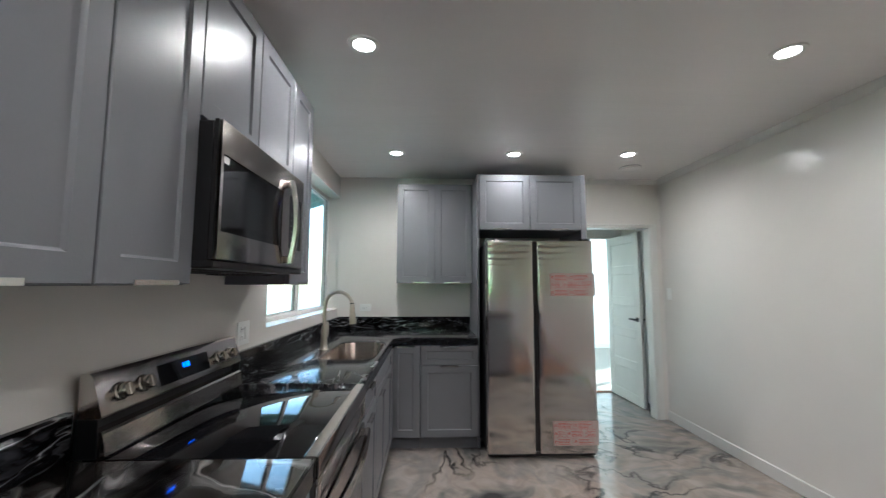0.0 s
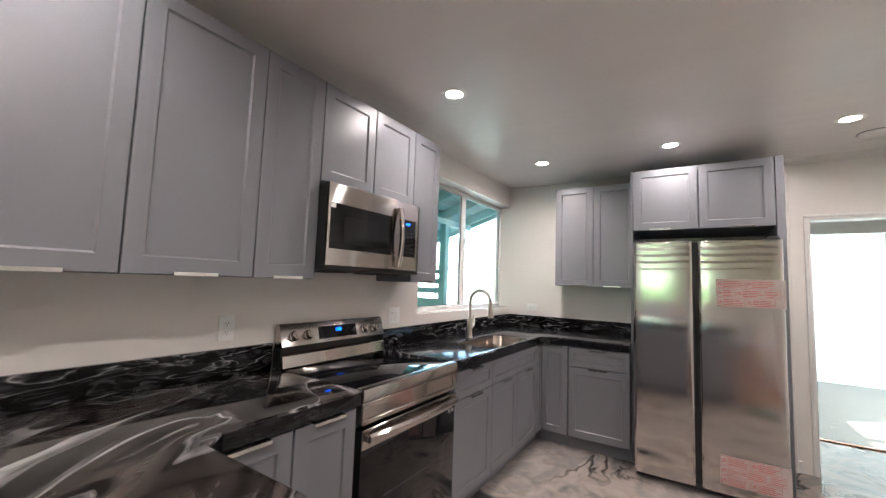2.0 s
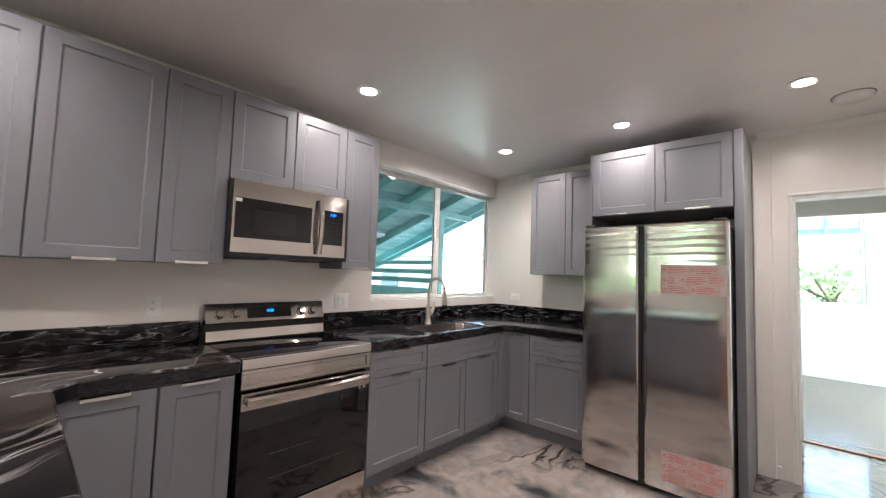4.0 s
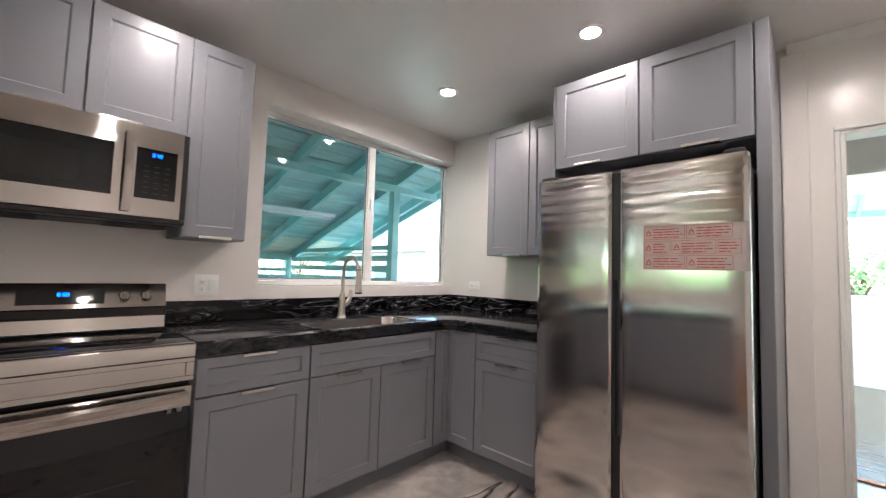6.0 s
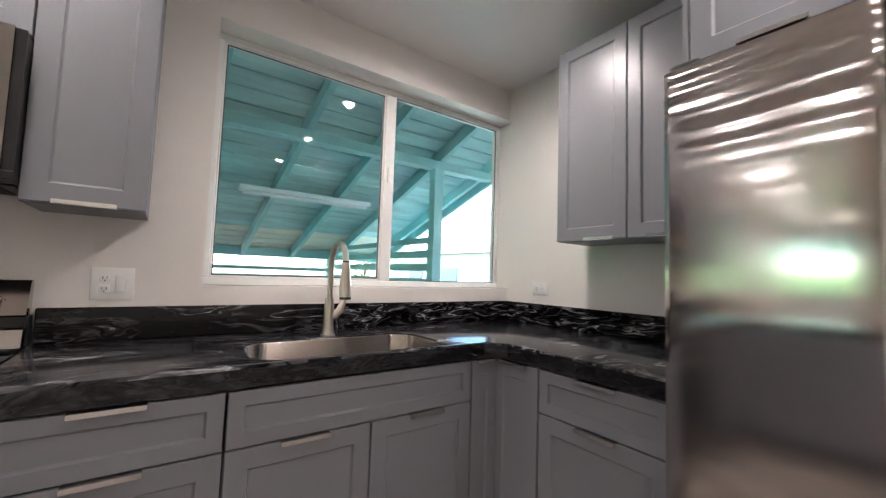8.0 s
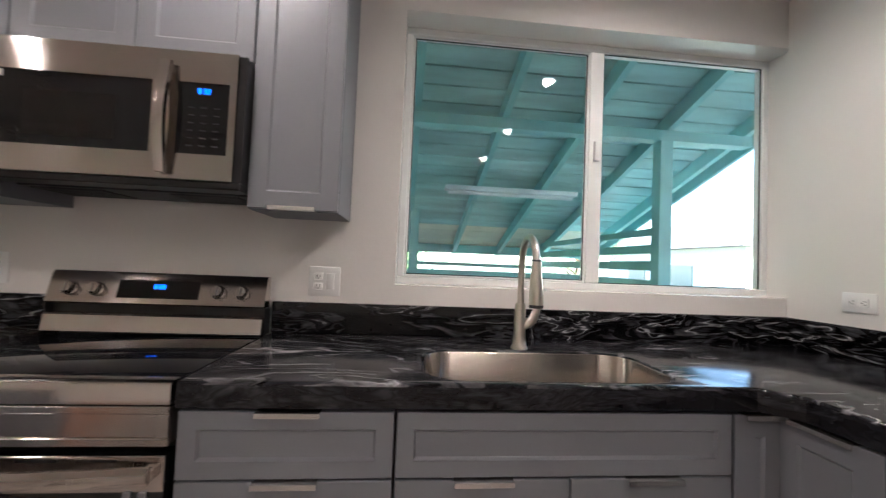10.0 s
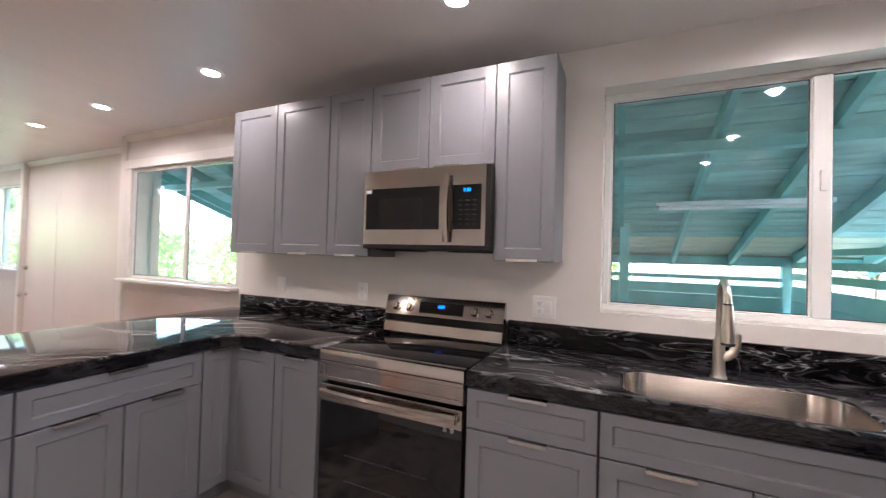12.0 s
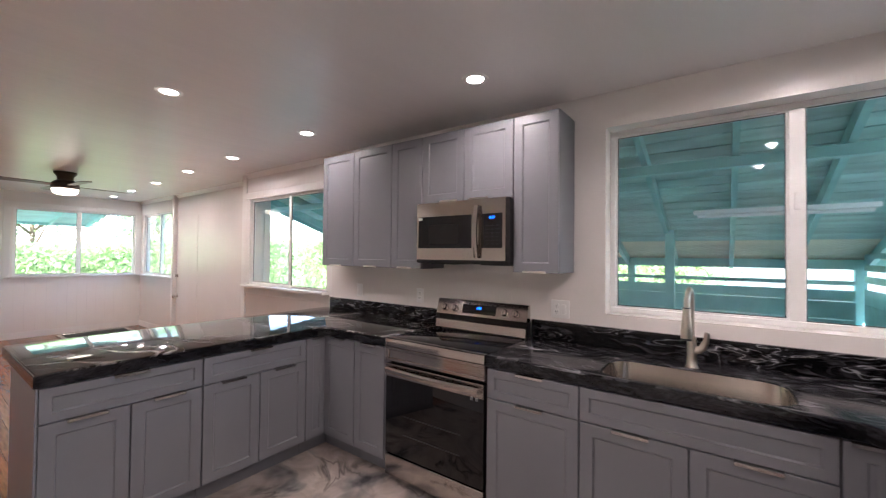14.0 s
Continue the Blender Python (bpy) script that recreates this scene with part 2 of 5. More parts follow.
COUNTER = marble("black_marble_epoxy", [(0.0, K), (0.33, K), (0.40, B1), (0.43, W2), (0.445, W1), (0.455, B2), (0.49, (0.046, 0.039, 0.035)), (0.525, B2), (0.54, W2), (0.555, W1), (0.57, W2), (0.58, K), (0.63, B1), (0.655, W2), (0.665, K)],
                 1.25, 0.9, 0.05, 3.0, (0.16, 0.15, 0.15), 0.010, stretch=(0.8, 1.5, 1.0), vein_amount=0.0, streak=0.97, streak_scale=5.0, detail=3.5, turn=120, flow=45.0)
RUN = marble("black_marble_run", [(0.0, (0.011, 0.011, 0.0135)), (0.38, (0.011, 0.011, 0.0135)), (0.43, (0.03, 0.029, 0.033)), (0.445, (0.12, 0.118, 0.122)), (0.46, (0.011, 0.011, 0.0135)), (0.50, (0.018, 0.018, 0.021)), (0.53, (0.10, 0.098, 0.102)), (0.54, (0.011, 0.011, 0.0135)), (0.60, (0.025, 0.025, 0.03)),
                                  (0.62, (0.24, 0.235, 0.24)), (0.635, (0.011, 0.011, 0.0135)), (0.80, (0.03, 0.03, 0.034))],
             1.9, 0.40, 0.13, 5.0, (0.16, 0.155, 0.155), 0.012, stretch=(2.6, 0.9, 2.6), vein_amount=0.0, streak=0.95, streak_scale=6.0, gloss=0.16, detail=5, flow=22.0)
SPLASH = marble("black_marble_upstand", [(0.0, (0.012, 0.012, 0.014)), (0.42, K), (0.47, (0.05, 0.05, 0.055)), (0.48, K), (0.53, (0.012, 0.012, 0.014)), (0.556, (0.05, 0.05, 0.053)), (0.566, (0.34, 0.34, 0.345)), (0.578, (0.05, 0.05, 0.053)), (0.60, K), (0.66, (0.03, 0.03, 0.034))],
                3.0, 0.40, 0.08, 3.0, (0.30, 0.295, 0.30), 0.020, stretch=(1.0, 1.0, 4.2), vein_amount=0.0, streak=0.95, streak_scale=11.0, detail=3, flow=7.0)
EDGE = marble("black_marble_edge", [(0.0, K), (0.45, (0.010, 0.010, 0.012)), (0.55, (0.03, 0.03, 0.034)), (0.60, (0.012, 0.012, 0.014)), (0.66, (0.06, 0.06, 0.064)), (0.70, K)],
              2.5, 0.4, 0.10, 3.0, (0.1, 0.1, 0.1), 0.01, stretch=(1.0, 1.0, 3.0), vein_amount=0.0, streak=0.6)
EPOXY = marble("grey_epoxy_floor", [(0.0, (0.03, 0.031, 0.033)), (0.34, (0.06, 0.06, 0.063)), (0.385, (0.18, 0.172, 0.166)), (0.44, (0.34, 0.298, 0.268)), (0.50, (0.38, 0.325, 0.286)), (0.56, (0.27, 0.252, 0.24)),
                                    (0.60, (0.35, 0.31, 0.28)), (0.66, (0.24, 0.226, 0.218)), (0.72, (0.10, 0.098, 0.097))],
               1.35, 0.55, 0.11, 1.3, (0.010, 0.011, 0.013), 0.022, vein_amount=0.97, gate_from=0.45, streak=0.18, streak_scale=3.0, detail=4)
WOOD_RED = material("red_wood_floor", (0.30, 0.12, 0.055), 0.22, vary=0.35, scale=5, stretch=(12, 1, 1), per_object=0.15)
WOOD_GREY = material("grey_wood_floor", (0.11, 0.08, 0.06), 0.25, vary=0.25, scale=4, stretch=(1, 8, 1))
TEAL = material("teal_exterior_paint", (0.31, 0.56, 0.545), 0.5, vary=0.15, scale=4, bump=0.15, bump_scale=40, per_object=0.08)
CREAM = material("cream_roof_board", (0.84, 0.75, 0.60), 0.55, vary=0.1, scale=3, per_object=0.06)
TEAL_B = material("teal_roof_board", (0.44, 0.635, 0.60), 0.55, vary=0.22, scale=3, stretch=(3, 0.6, 3), bump=0.15, bump_scale=30, per_object=0.12)
WHITEMETAL = material("white_enamel_metal", (0.8, 0.8, 0.8), 0.35, vary=0.03)
GLASS = glass_material("window_glass")
BRONZE = material("dark_bronze_metal", (0.05, 0.035, 0.028), 0.35, 0.6, vary=0.1)
BLADE = material("walnut_fan_blade", (0.10, 0.055, 0.035), 0.4, vary=0.2, stretch=(1, 8, 8))
GRASS = material("lawn", (0.12, 0.13, 0.10), 0.8, vary=0.4, scale=3, bump=0.4, bump_scale=30)
def leaf_material(name, color, through):
    m = material(name, color, 0.45, vary=0.4, scale=1.3)
    t = m.node_tree
    out, b = t.nodes["Material Output"], t.nodes["Principled BSDF"]
    tr = t.nodes.new("ShaderNodeBsdfTranslucent")
    tr.inputs[0].default_value = (*through, 1)
    ad = t.nodes.new("ShaderNodeMixShader")
    ad.inputs[0].default_value = 0.5
    t.links.new(b.outputs[0], ad.inputs[1])
    t.links.new(tr.outputs[0], ad.inputs[2])
    t.links.new(ad.outputs[0], out.inputs[0])
    return m


LEAF = leaf_material("leaf_green", (0.15, 0.23, 0.09), (0.64, 0.76, 0.50))
BARK = material("bark", (0.12, 0.09, 0.06), 0.9, vary=0.3, bump=0.4)
PALEPANE = material("neighbour_pane", (0.16, 0.19, 0.20), 0.15, vary=0.05)
STUCCO = material("pale_house_paint", (0.72, 0.70, 0.66), 0.7, vary=0.05)
SHINGLE = material("grey_shingle", (0.22, 0.21, 0.21), 0.9, vary=0.25, scale=12)
FELT = material("tarred_roof_felt", (0.025, 0.027, 0.028), 0.9, vary=0.2)
GRATE = material("dark_grate_metal", (0.06, 0.06, 0.06), 0.4, 0.7, vary=0.1)
CONCRETE = material("patio_concrete", (0.52, 0.50, 0.47), 0.8, vary=0.15, scale=4)


# ---- building helpers ----
def rect(bm, x0, y0, z0, x1, y1, z1, bevel=0.0, seg=2):
    """A block between two corners, its edges rounded by bevel."""
    vs = [bm.verts.new((x, y, z)) for x in (x0, x1) for y in (y0, y1) for z in (z0, z1)]
    fs = [bm.faces.new([vs[i] for i in f]) for f in ((0, 1, 3, 2), (4, 6, 7, 5), (0, 4, 5, 1), (2, 3, 7, 6), (0, 2, 6, 4), (1, 5, 7, 3))]
    if bevel:
        es = list({e for f in fs for e in f.edges})
        bmesh.ops.bevel(bm, geom=es, offset=bevel, segments=seg, profile=0.5, affect="EDGES")
    return bm


def block(x0, y0, z0, x1, y1, z1, bevel=0.0, seg=2):
    return rect(bmesh.new(), x0, y0, z0, x1, y1, z1, bevel, seg)


def lathe(bm, profile, center=(0, 0, 0), axis="z", steps=24):
    """A turned solid from (radius, height) pairs."""
    rings = []
    for r, h in profile:
        ring = []
        for i in range(steps):
            a = 2 * math.pi * i / steps
            u, v = r * math.cos(a), r * math.sin(a)
            p = {"z": (u, v, h), "x": (h, u, v), "y": (v, h, u)}[axis]
            ring.append(bm.verts.new(Vector(p) + Vector(center)))
        rings.append(ring)
    for a, b in zip(rings, rings[1:]):
        for i in range(steps):
            bm.faces.new((a[i], a[(i + 1) % steps], b[(i + 1) % steps], b[i]))
    bm.faces.new(rings[0][::-1])
    bm.faces.new(rings[-1])
    return bm


def tube(bm, points, radius, steps=12):
    """A round bar along a list of points; radius: one number or one for each point."""
    pts = [Vector(p) for p in points]
    rad = radius if isinstance(radius, (list, tuple)) else [radius] * len(pts)
    rings, side = [], None
    for i, p in enumerate(pts):
        way = (pts[min(i + 1, len(pts) - 1)] - pts[max(i - 1, 0)]).normalized()
        if side is None:
            side = way.cross(Vector((0, 0, 1)) if abs(way.z) < 0.9 else Vector((1, 0, 0))).normalized()
        side = (side - way * side.dot(way)).normalized()
        up = way.cross(side)
        rings.append([bm.verts.new(p + rad[i] * (math.cos(2 * math.pi * k / steps) * side + math.sin(2 * math.pi * k / steps) * up)) for k in range(steps)])
    for a, b in zip(rings, rings[1:]):
        for k in range(steps):
            bm.faces.new((a[k], a[(k + 1) % steps], b[(k + 1) % steps], b[k]))
    bm.faces.new(rings[0][::-1])
    bm.faces.new(rings[-1])
    return bm


def prism(bm, outline, lo, hi, axis="x"):
    """A solid whose outline, in the plane across axis, is drawn out from lo to hi."""
    def at(p, d):
        return {"x": (d, p[0], p[1]), "y": (p[0], d, p[1]), "z": (p[0], p[1], d)}[axis]
    a = [bm.verts.new(at(p, lo)) for p in outline]
    b = [bm.verts.new(at(p, hi)) for p in outline]
    n = len(outline)
    bm.faces.new(a[::-1]), bm.faces.new(b)
    for i in range(n):
        bm.faces.new((a[i], a[(i + 1) % n], b[(i + 1) % n], b[i]))
    return bm


def finish(bm, name, mat, smooth=35.0):
    bmesh.ops.recalc_face_normals(bm, faces=bm.faces)
    me = bpy.data.meshes.new(name)
    for f in bm.faces:
        f.smooth = smooth > 0
    for e in bm.edges:
        if len(e.link_faces) == 2 and e.calc_face_angle(0) > radians(smooth):
            e.smooth = False
    bm.to_mesh(me)
    bm.free()
    me.materials.append(mat)
    return me


def part(name, bm, mat, parent, label="", smooth=35.0):
    ob = new(name, finish(bm, name, mat, smooth))
    ob.parent = parent
    if label:
        ob["label"] = label
    return ob


def thing(name, m, label, category, group="", kind=""):
    ob = new(name)
    ob.empty_display_size = 0.1
    ob.matrix_basis = m
    return tagged(ob, label, category, group, kind)


def solid(name, bm, mat, label="", category="", group="", kind="", m=None, smooth=35.0):
    ob = new(name, finish(bm, name, mat, smooth))
    if m is not None:
        ob.matrix_basis = m
    return tagged(ob, label, category, group, kind)


def structure(name, bm, mat, label="", category=""):
    return solid(name, bm, mat, label, category, kind="structure")


def holed_wall(along, place, thick, lo, hi, z0, z1, holes):
    """A wall along 'x' or 'y' with openings (from, to, bottom, top) right through it, as blocks in one mesh."""
    bm = bmesh.new()
    def put(a, b, c, d):
        if b - a > 1e-4 and d - c > 1e-4:
            if along == "x":
                rect(bm, a, place, c, b, place + thick, d)
            else:
                rect(bm, place, a, c, place + thick, b, d)
    at = lo
    for a, b, c, d in sorted(holes):
        put(at, a, z0, z1)
        put(a, b, z0, c)
        put(a, b, d, z1)
        at = b
    put(at, hi, z0, z1)
    return bm


# ---- plan ----
WEST, EAST, NORTH, SOUTH, CEILING = -0.69, 2.76, 4.435, -6.5, 2.525
WIN = (2.668, 4.462, 1.143, 2.306)      # kitchen window: y, y, sill, head
DOOR = (1.912, 2.645, 0.0, 2.02)      # doorway in the north wall: x, x, z, z
WIN2 = (-1.70, -0.13, 1.10, 2.19)    # dining window
FAR = (-0.89, 0.80, 1.06, 2.25)      # window in the far wall
SIDE = (-6.32, -4.80, 1.06, 2.25)    # its neighbour round the corner
ROOM = 9.0                           # far wall of the room behind the doorway

structure("floor_hall", block(1.55, NORTH + 0.05, -0.15, 2.98, NORTH + 1.065, 0.0), EPOXY, "glossy poured epoxy floor of the hall", "floor")
structure("floor", block(WEST - 0.14, 0.60, -0.15, EAST + 0.12, NORTH + 0.049, 0.0), EPOXY, "glossy poured epoxy floor marbled in grey and beige", "floor")
structure("ceiling", block(-1.2, SOUTH - 0.15, CEILING, EAST + 0.15, NORTH + 0.02, CEILING + 0.12), CEIL, "smooth painted ceiling with a slight sheen", "ceiling")
structure("wall_west", holed_wall("y", WEST - 0.18, 0.18, 0.02, NORTH + 0.11, 0, CEILING, [WIN]), PAINT, "white painted kitchen wall with a wide window", "wall")
structure("wall_north", holed_wall("x", NORTH, 0.11, WEST + 0.0005, EAST + 0.12, 0, CEILING, [DOOR]), PAINT, "white painted wall with a doorway", "wall")
structure("wall_east", holed_wall("y", EAST, 0.12, SOUTH - 0.14, NORTH, 0, CEILING, []), PAINT, "plain white wall with a satin sheen", "wall")
structure("wall_dining", holed_wall("y", -0.755 - 0.14, 0.14, -1.80, 0.02, 0, CEILING, [WIN2]), PAINT, "white wall under and over the dining window", "wall")
structure("wall_panelled", holed_wall("y", -1.075, 0.085, SOUTH, -1.80, 0, CEILING, [SIDE]), PAINT, "white wall in painted vertical boards", "wall")
structure("wall_south", holed_wall("x", SOUTH - 0.14, 0.14, -1.13, EAST + 0.12, 0, CEILING, [FAR]), PAINT, "white panelled wall below a wide window", "wall")

# ---- windows, doors and trim ----
def sliding_window(name, m, w, h, label, wall=0.14, split=0.5, sill=0.0, frame=0.045, lock=True, b=0.028, half=0.035, depth=0.07):
    """A two-part slider in an opening w by h; local x along the wall, y out of the room, z up from the sill."""
    win = thing(name, m, label, "window", kind="structure")
    f = bmesh.new()
    for a in ((0, 0, w, frame), (0, h - frame, w, h), (0, frame, frame, h - frame), (w - frame, frame, w, h - frame)):
        rect(f, a[0], -0.008, a[1], a[2], depth, a[3], 0.004, 1)
    part("window_frame", f, VINYL, win)
    mid = w * split
    part("mullion", block(mid - half, -0.004, frame, mid + half, depth - 0.01, h - frame, 0.004, 1), VINYL, win)
    s = bmesh.new()
    x0, x1 = frame, mid - half
    for a in ((x0, frame, x1, frame + b), (x0, h - frame - b, x1, h - frame), (x0, frame + b, x0 + b, h - frame - b), (x1 - b, frame + b, x1, h - frame - b)):
        rect(s, a[0], 0.002, a[1], a[2], 0.03, a[3], 0.003, 1)
    part("sash", s, VINYL, win)
    for a, c in ((frame + b, mid - half - b), (mid + half, w - frame)):
        z = frame + (b if a < mid else 0)
        p = part("pane", block(a, 0.010, z, c, 0.013, h - z), GLASS, win)
        p.visible_shadow = False
        seal = bmesh.new()
        for q in ((a, z, c, z + 0.004), (a, h - z - 0.004, c, h - z), (a, z + 0.004, a + 0.004, h - z - 0.004), (c - 0.004, z + 0.004, c, h - z - 0.004)):
            rect(seal, q[0], 0.005, q[1], q[2], 0.0095, q[3])
        part("seal", seal, DARK, win, "thin dark rubber seal")
    if lock:
        part("latch", block(mid - 0.012, -0.022, h * 0.52, mid + 0.012, -0.004, h * 0.60, 0.004), VINYL, win)
    if sill:
        part("window_sill", block(-0.05, -sill, -0.028, w + 0.05, 0.0, 0.0, 0.006), TRIM, win)
    return win


FACE_E = 90      # fronts that face +x
FACE_N = 180     # fronts that face +y
FACE_S = 0       # fronts that face -y
FACE_W = -90

sliding_window("window_1", pose(WEST - 0.128, WIN[0], WIN[2], 0, 0, 90), WIN[1] - WIN[0], WIN[3] - WIN[2], "white vinyl sliding window over the sink", split=0.505, frame=0.033, b=0.010, half=0.034, depth=0.045)
sliding_window("window_2", pose(-0.755 - 0.012, WIN2[0], WIN2[2], 0, 0, 90), WIN2[1] - WIN2[0], WIN2[3] - WIN2[2], "white framed sliding window in the dining corner", sill=0.12, frame=0.022, b=0.014, half=0.022, split=0.545, lock=False, depth=0.03)
sliding_window("window_3", pose(FAR[1], SOUTH - 0.03, FAR[2], 0, 0, 180), FAR[1] - FAR[0], FAR[3] - FAR[2], "wide white sliding window in the far wall", sill=0.1, frame=0.025, b=0.014, half=0.026, lock=False)
sliding_window("window_4", pose(-0.99 - 0.03, SIDE[0], SIDE[2], 0, 0, 90), SIDE[1] - SIDE[0], SIDE[3] - SIDE[2], "white sliding window beside the far corner", sill=0.1, frame=0.025, b=0.014, half=0.026, lock=False)

trim = bmesh.new()
for a in ((-1.80, -1.70), (-0.13, 0.0)):
    rect(trim, -0.755, a[0], 1.07, -0.735, a[1], 2.19, 0.003, 1)
rect(trim, -0.755, -1.80, 2.19, -0.727, 0.0, 2.275, 0.004, 1)
rect(trim, -0.755, -1.80, 0.98, -0.737, 0.0, 1.068, 0.003, 1)
structure("trim_dining_window", trim, TRIM, "white painted casing round the dining window", "trim")
structure("trim_post", block(-0.99, -1.90, 0, -0.735, -1.802, CEILING, 0.004, 1), TRIM, "white square post at the wall's step", "trim")
structure("trim_corner_post", block(-0.99, -4.74, 0, -0.92, -4.66, CEILING, 0.004, 1), TRIM, "white corner post", "trim")
trim = bmesh.new()
for a, b in ((-1.02, -0.89), (0.80, 0.92)):
    rect(trim, a + 0.03, SOUTH, 1.03, b, SOUTH + 0.02, 2.25, 0.003, 1)
rect(trim, -0.985, SOUTH, 2.25, 0.95, SOUTH + 0.03, 2.34, 0.003, 1)
structure("trim_far_window", trim, TRIM, "white casing round the far window", "trim")
structure("trim_far_post", block(0.93, SOUTH, 0, 1.0, SOUTH + 0.05, CEILING, 0.003, 1), TRIM, "white upright strip on the far wall", "trim")
crown = bmesh.new()
prism(crown, [(EAST, CEILING), (EAST - 0.045, CEILING), (EAST - 0.04, CEILING - 0.012), (EAST - 0.012, CEILING - 0.04), (EAST, CEILING - 0.045)], SOUTH, NORTH, "y")
structure("trim_crown_east", crown, TRIM, "small white crown moulding", "trim")
crown = bmesh.new()
prism(crown, [(NORTH, CEILING), (NORTH - 0.045, CEILING), (NORTH - 0.04, CEILING - 0.012), (NORTH - 0.012, CEILING - 0.04), (NORTH, CEILING - 0.045)], 1.72, EAST - 0.046, "x")
structure("trim_crown_north", crown, TRIM, "small white crown moulding", "trim")
crown = bmesh.new()
prism(crown, [(-0.99, CEILING), (-0.94, CEILING), (-0.945, CEILING - 0.012), (-0.975, CEILING - 0.05), (-0.99, CEILING - 0.055)], SOUTH, -4.75, "y")
prism(crown, [(-0.99, CEILING), (-0.94, CEILING), (-0.945, CEILING - 0.012), (-0.975, CEILING - 0.05), (-0.99, CEILING - 0.055)], -4.65, -1.91, "y")
prism(crown, [(-0.755, CEILING), (-0.715, CEILING), (-0.72, CEILING - 0.012), (-0.745, CEILING - 0.05), (-0.755, CEILING - 0.055)], -1.79, 0.015, "y")
structure("trim_crown_west", crown, TRIM, "small white crown moulding", "trim")
base = bmesh.new()
rect(base, EAST - 0.014, 0.60, 0, EAST, NORTH - 0.001, 0.095, 0.004, 1)
structure("baseboard", base, TRIM, "white painted baseboard", "baseboard")
base = bmesh.new()
rect(base, 1.70, NORTH - 0.014, 0, 1.83, NORTH, 0.095, 0.004, 1)
structure("baseboard_north", base, TRIM, "white painted baseboard", "baseboard")
base = bmesh.new()
rect(base, -0.985, SOUTH, 0, EAST, SOUTH + 0.016, 0.11, 0.004, 1)
rect(base, -0.99, -4.655, 0, -0.975, -1.905, 0.11, 0.004, 1)
rect(base, -0.99, SOUTH + 0.017, 0, -0.975, -4.745, 0.11, 0.004, 1)
structure("baseboard_living", base, TRIM, "white painted baseboard", "baseboard")
# doorway casing and a flat pilaster beside it
case = bmesh.new()
rect(case, DOOR[0] - 0.022, NORTH - 0.016, 0.0, DOOR[0], NORTH, DOOR[3] + 0.005, 0.003, 1)
rect(case, DOOR[1], NORTH - 0.016, 0.0, DOOR[1] + 0.06, NORTH, DOOR[3] + 0.005, 0.003, 1)
rect(case, DOOR[0] - 0.022, NORTH - 0.02, DOOR[3] + 0.006, DOOR[1] + 0.06, NORTH, DOOR[3] + 0.026, 0.003, 1)
structure("trim_doorway", case, TRIM, "white painted doorway casing", "trim")
jamb = bmesh.new()
rect(jamb, DOOR[0], NORTH - 0.01, 0, DOOR[0] + 0.018, NORTH + 0.12, DOOR[3] - 0.019, 0.002, 1)
rect(jamb, DOOR[1] - 0.018, NORTH - 0.01, 0, DOOR[1], NORTH + 0.12, DOOR[3] - 0.019, 0.002, 1)
rect(jamb, DOOR[0], NORTH - 0.01, DOOR[3] - 0.018, DOOR[1], NORTH + 0.12, DOOR[3], 0.002, 1)
structure("trim_door_jamb", jamb, TRIM, "white doorway jamb", "trim")
structure("trim_pilaster", block(1.69, NORTH - 0.03, 0.0, 1.80, NORTH, CEILING - 0.05, 0.004, 1), PAINT, "flat white pilaster between fridge and doorway", "trim")

# the hall and the bright room behind the doorway
structure("hall_wall_west", block(1.55, NORTH + 0.11, 0, 1.67, 5.50, 2.45), PAINT, "white hall wall", "wall")
structure("hall_wall_east", block(2.86, NORTH + 0.11, 0, 2.98, 5.50, 2.45), PAINT, "white hall wall", "wall")
structure("hall_ceiling", block(1.55, NORTH + 0.11, 2.40, 2.98, 5.50, 2.5), CEIL, "white hall ceiling", "ceiling")
structure("room_wall_south", holed_wall("x", 5.50, 0.11, 0.2, 5.2, 0, 2.7, [(1.945, 2.70, 0, 2.01)]), PAINT, "white wall with a cased opening", "wall")
structure("room_wall_north", holed_wall("x", ROOM, 0.12, 0.2, 5.2, 0, 2.7, [(1.15, 2.66, 1.10, 2.50)]), PAINT, "white sunlit wall with a window", "wall")
structure("room_wall_west", block(0.08, 5.5, 0, 0.2, ROOM + 0.12, 2.7), PAINT, "white wall", "wall")
structure("room_wall_east", holed_wall("y", 5.2, 0.12, 5.5, ROOM + 0.12, 0, 2.7, [(6.6, 8.1, 0.9, 2.1)]), PAINT, "white wall with an unseen wide window", "wall")
structure("room_ceiling", block(0.08, 5.5, 2.7, 5.32, ROOM + 0.12, 2.8), CEIL, "white ceiling", "ceiling")
structure("room_floor", block(0.08, 5.51, -0.15, 5.32, ROOM + 0.12, 0.0), WOOD_GREY, "grey-brown wooden floor with a shine", "floor")
structure("threshold", block(1.95, 5.47, 0.0, 2.69, 5.53, 0.012, 0.004), WOOD_RED, "thin wooden threshold strip", "trim")
sliding_window("window_5", pose(1.15, ROOM + 0.02, 1.10), 1.51, 1.40, "sunlit sliding window in the next room", lock=False)
# window_6 is out of view; it only lets daylight into the room
sliding_window("window_6", pose(5.22, 8.1, 0.9, 0, 0, -90), 1.5, 1.2, "unseen wide sliding window that lets daylight into the next room", lock=False)
# added area lamp just inside window_6, tops up the sky's light
glow = bpy.data.lights.new("room_fill_light", "AREA")
glow.shape, glow.size, glow.size_y, glow.energy, glow.color = "RECTANGLE", 1.4, 1.1, 15.0, (0.82, 0.95, 1.0)
glow_ob = new("room_fill_light", glow)
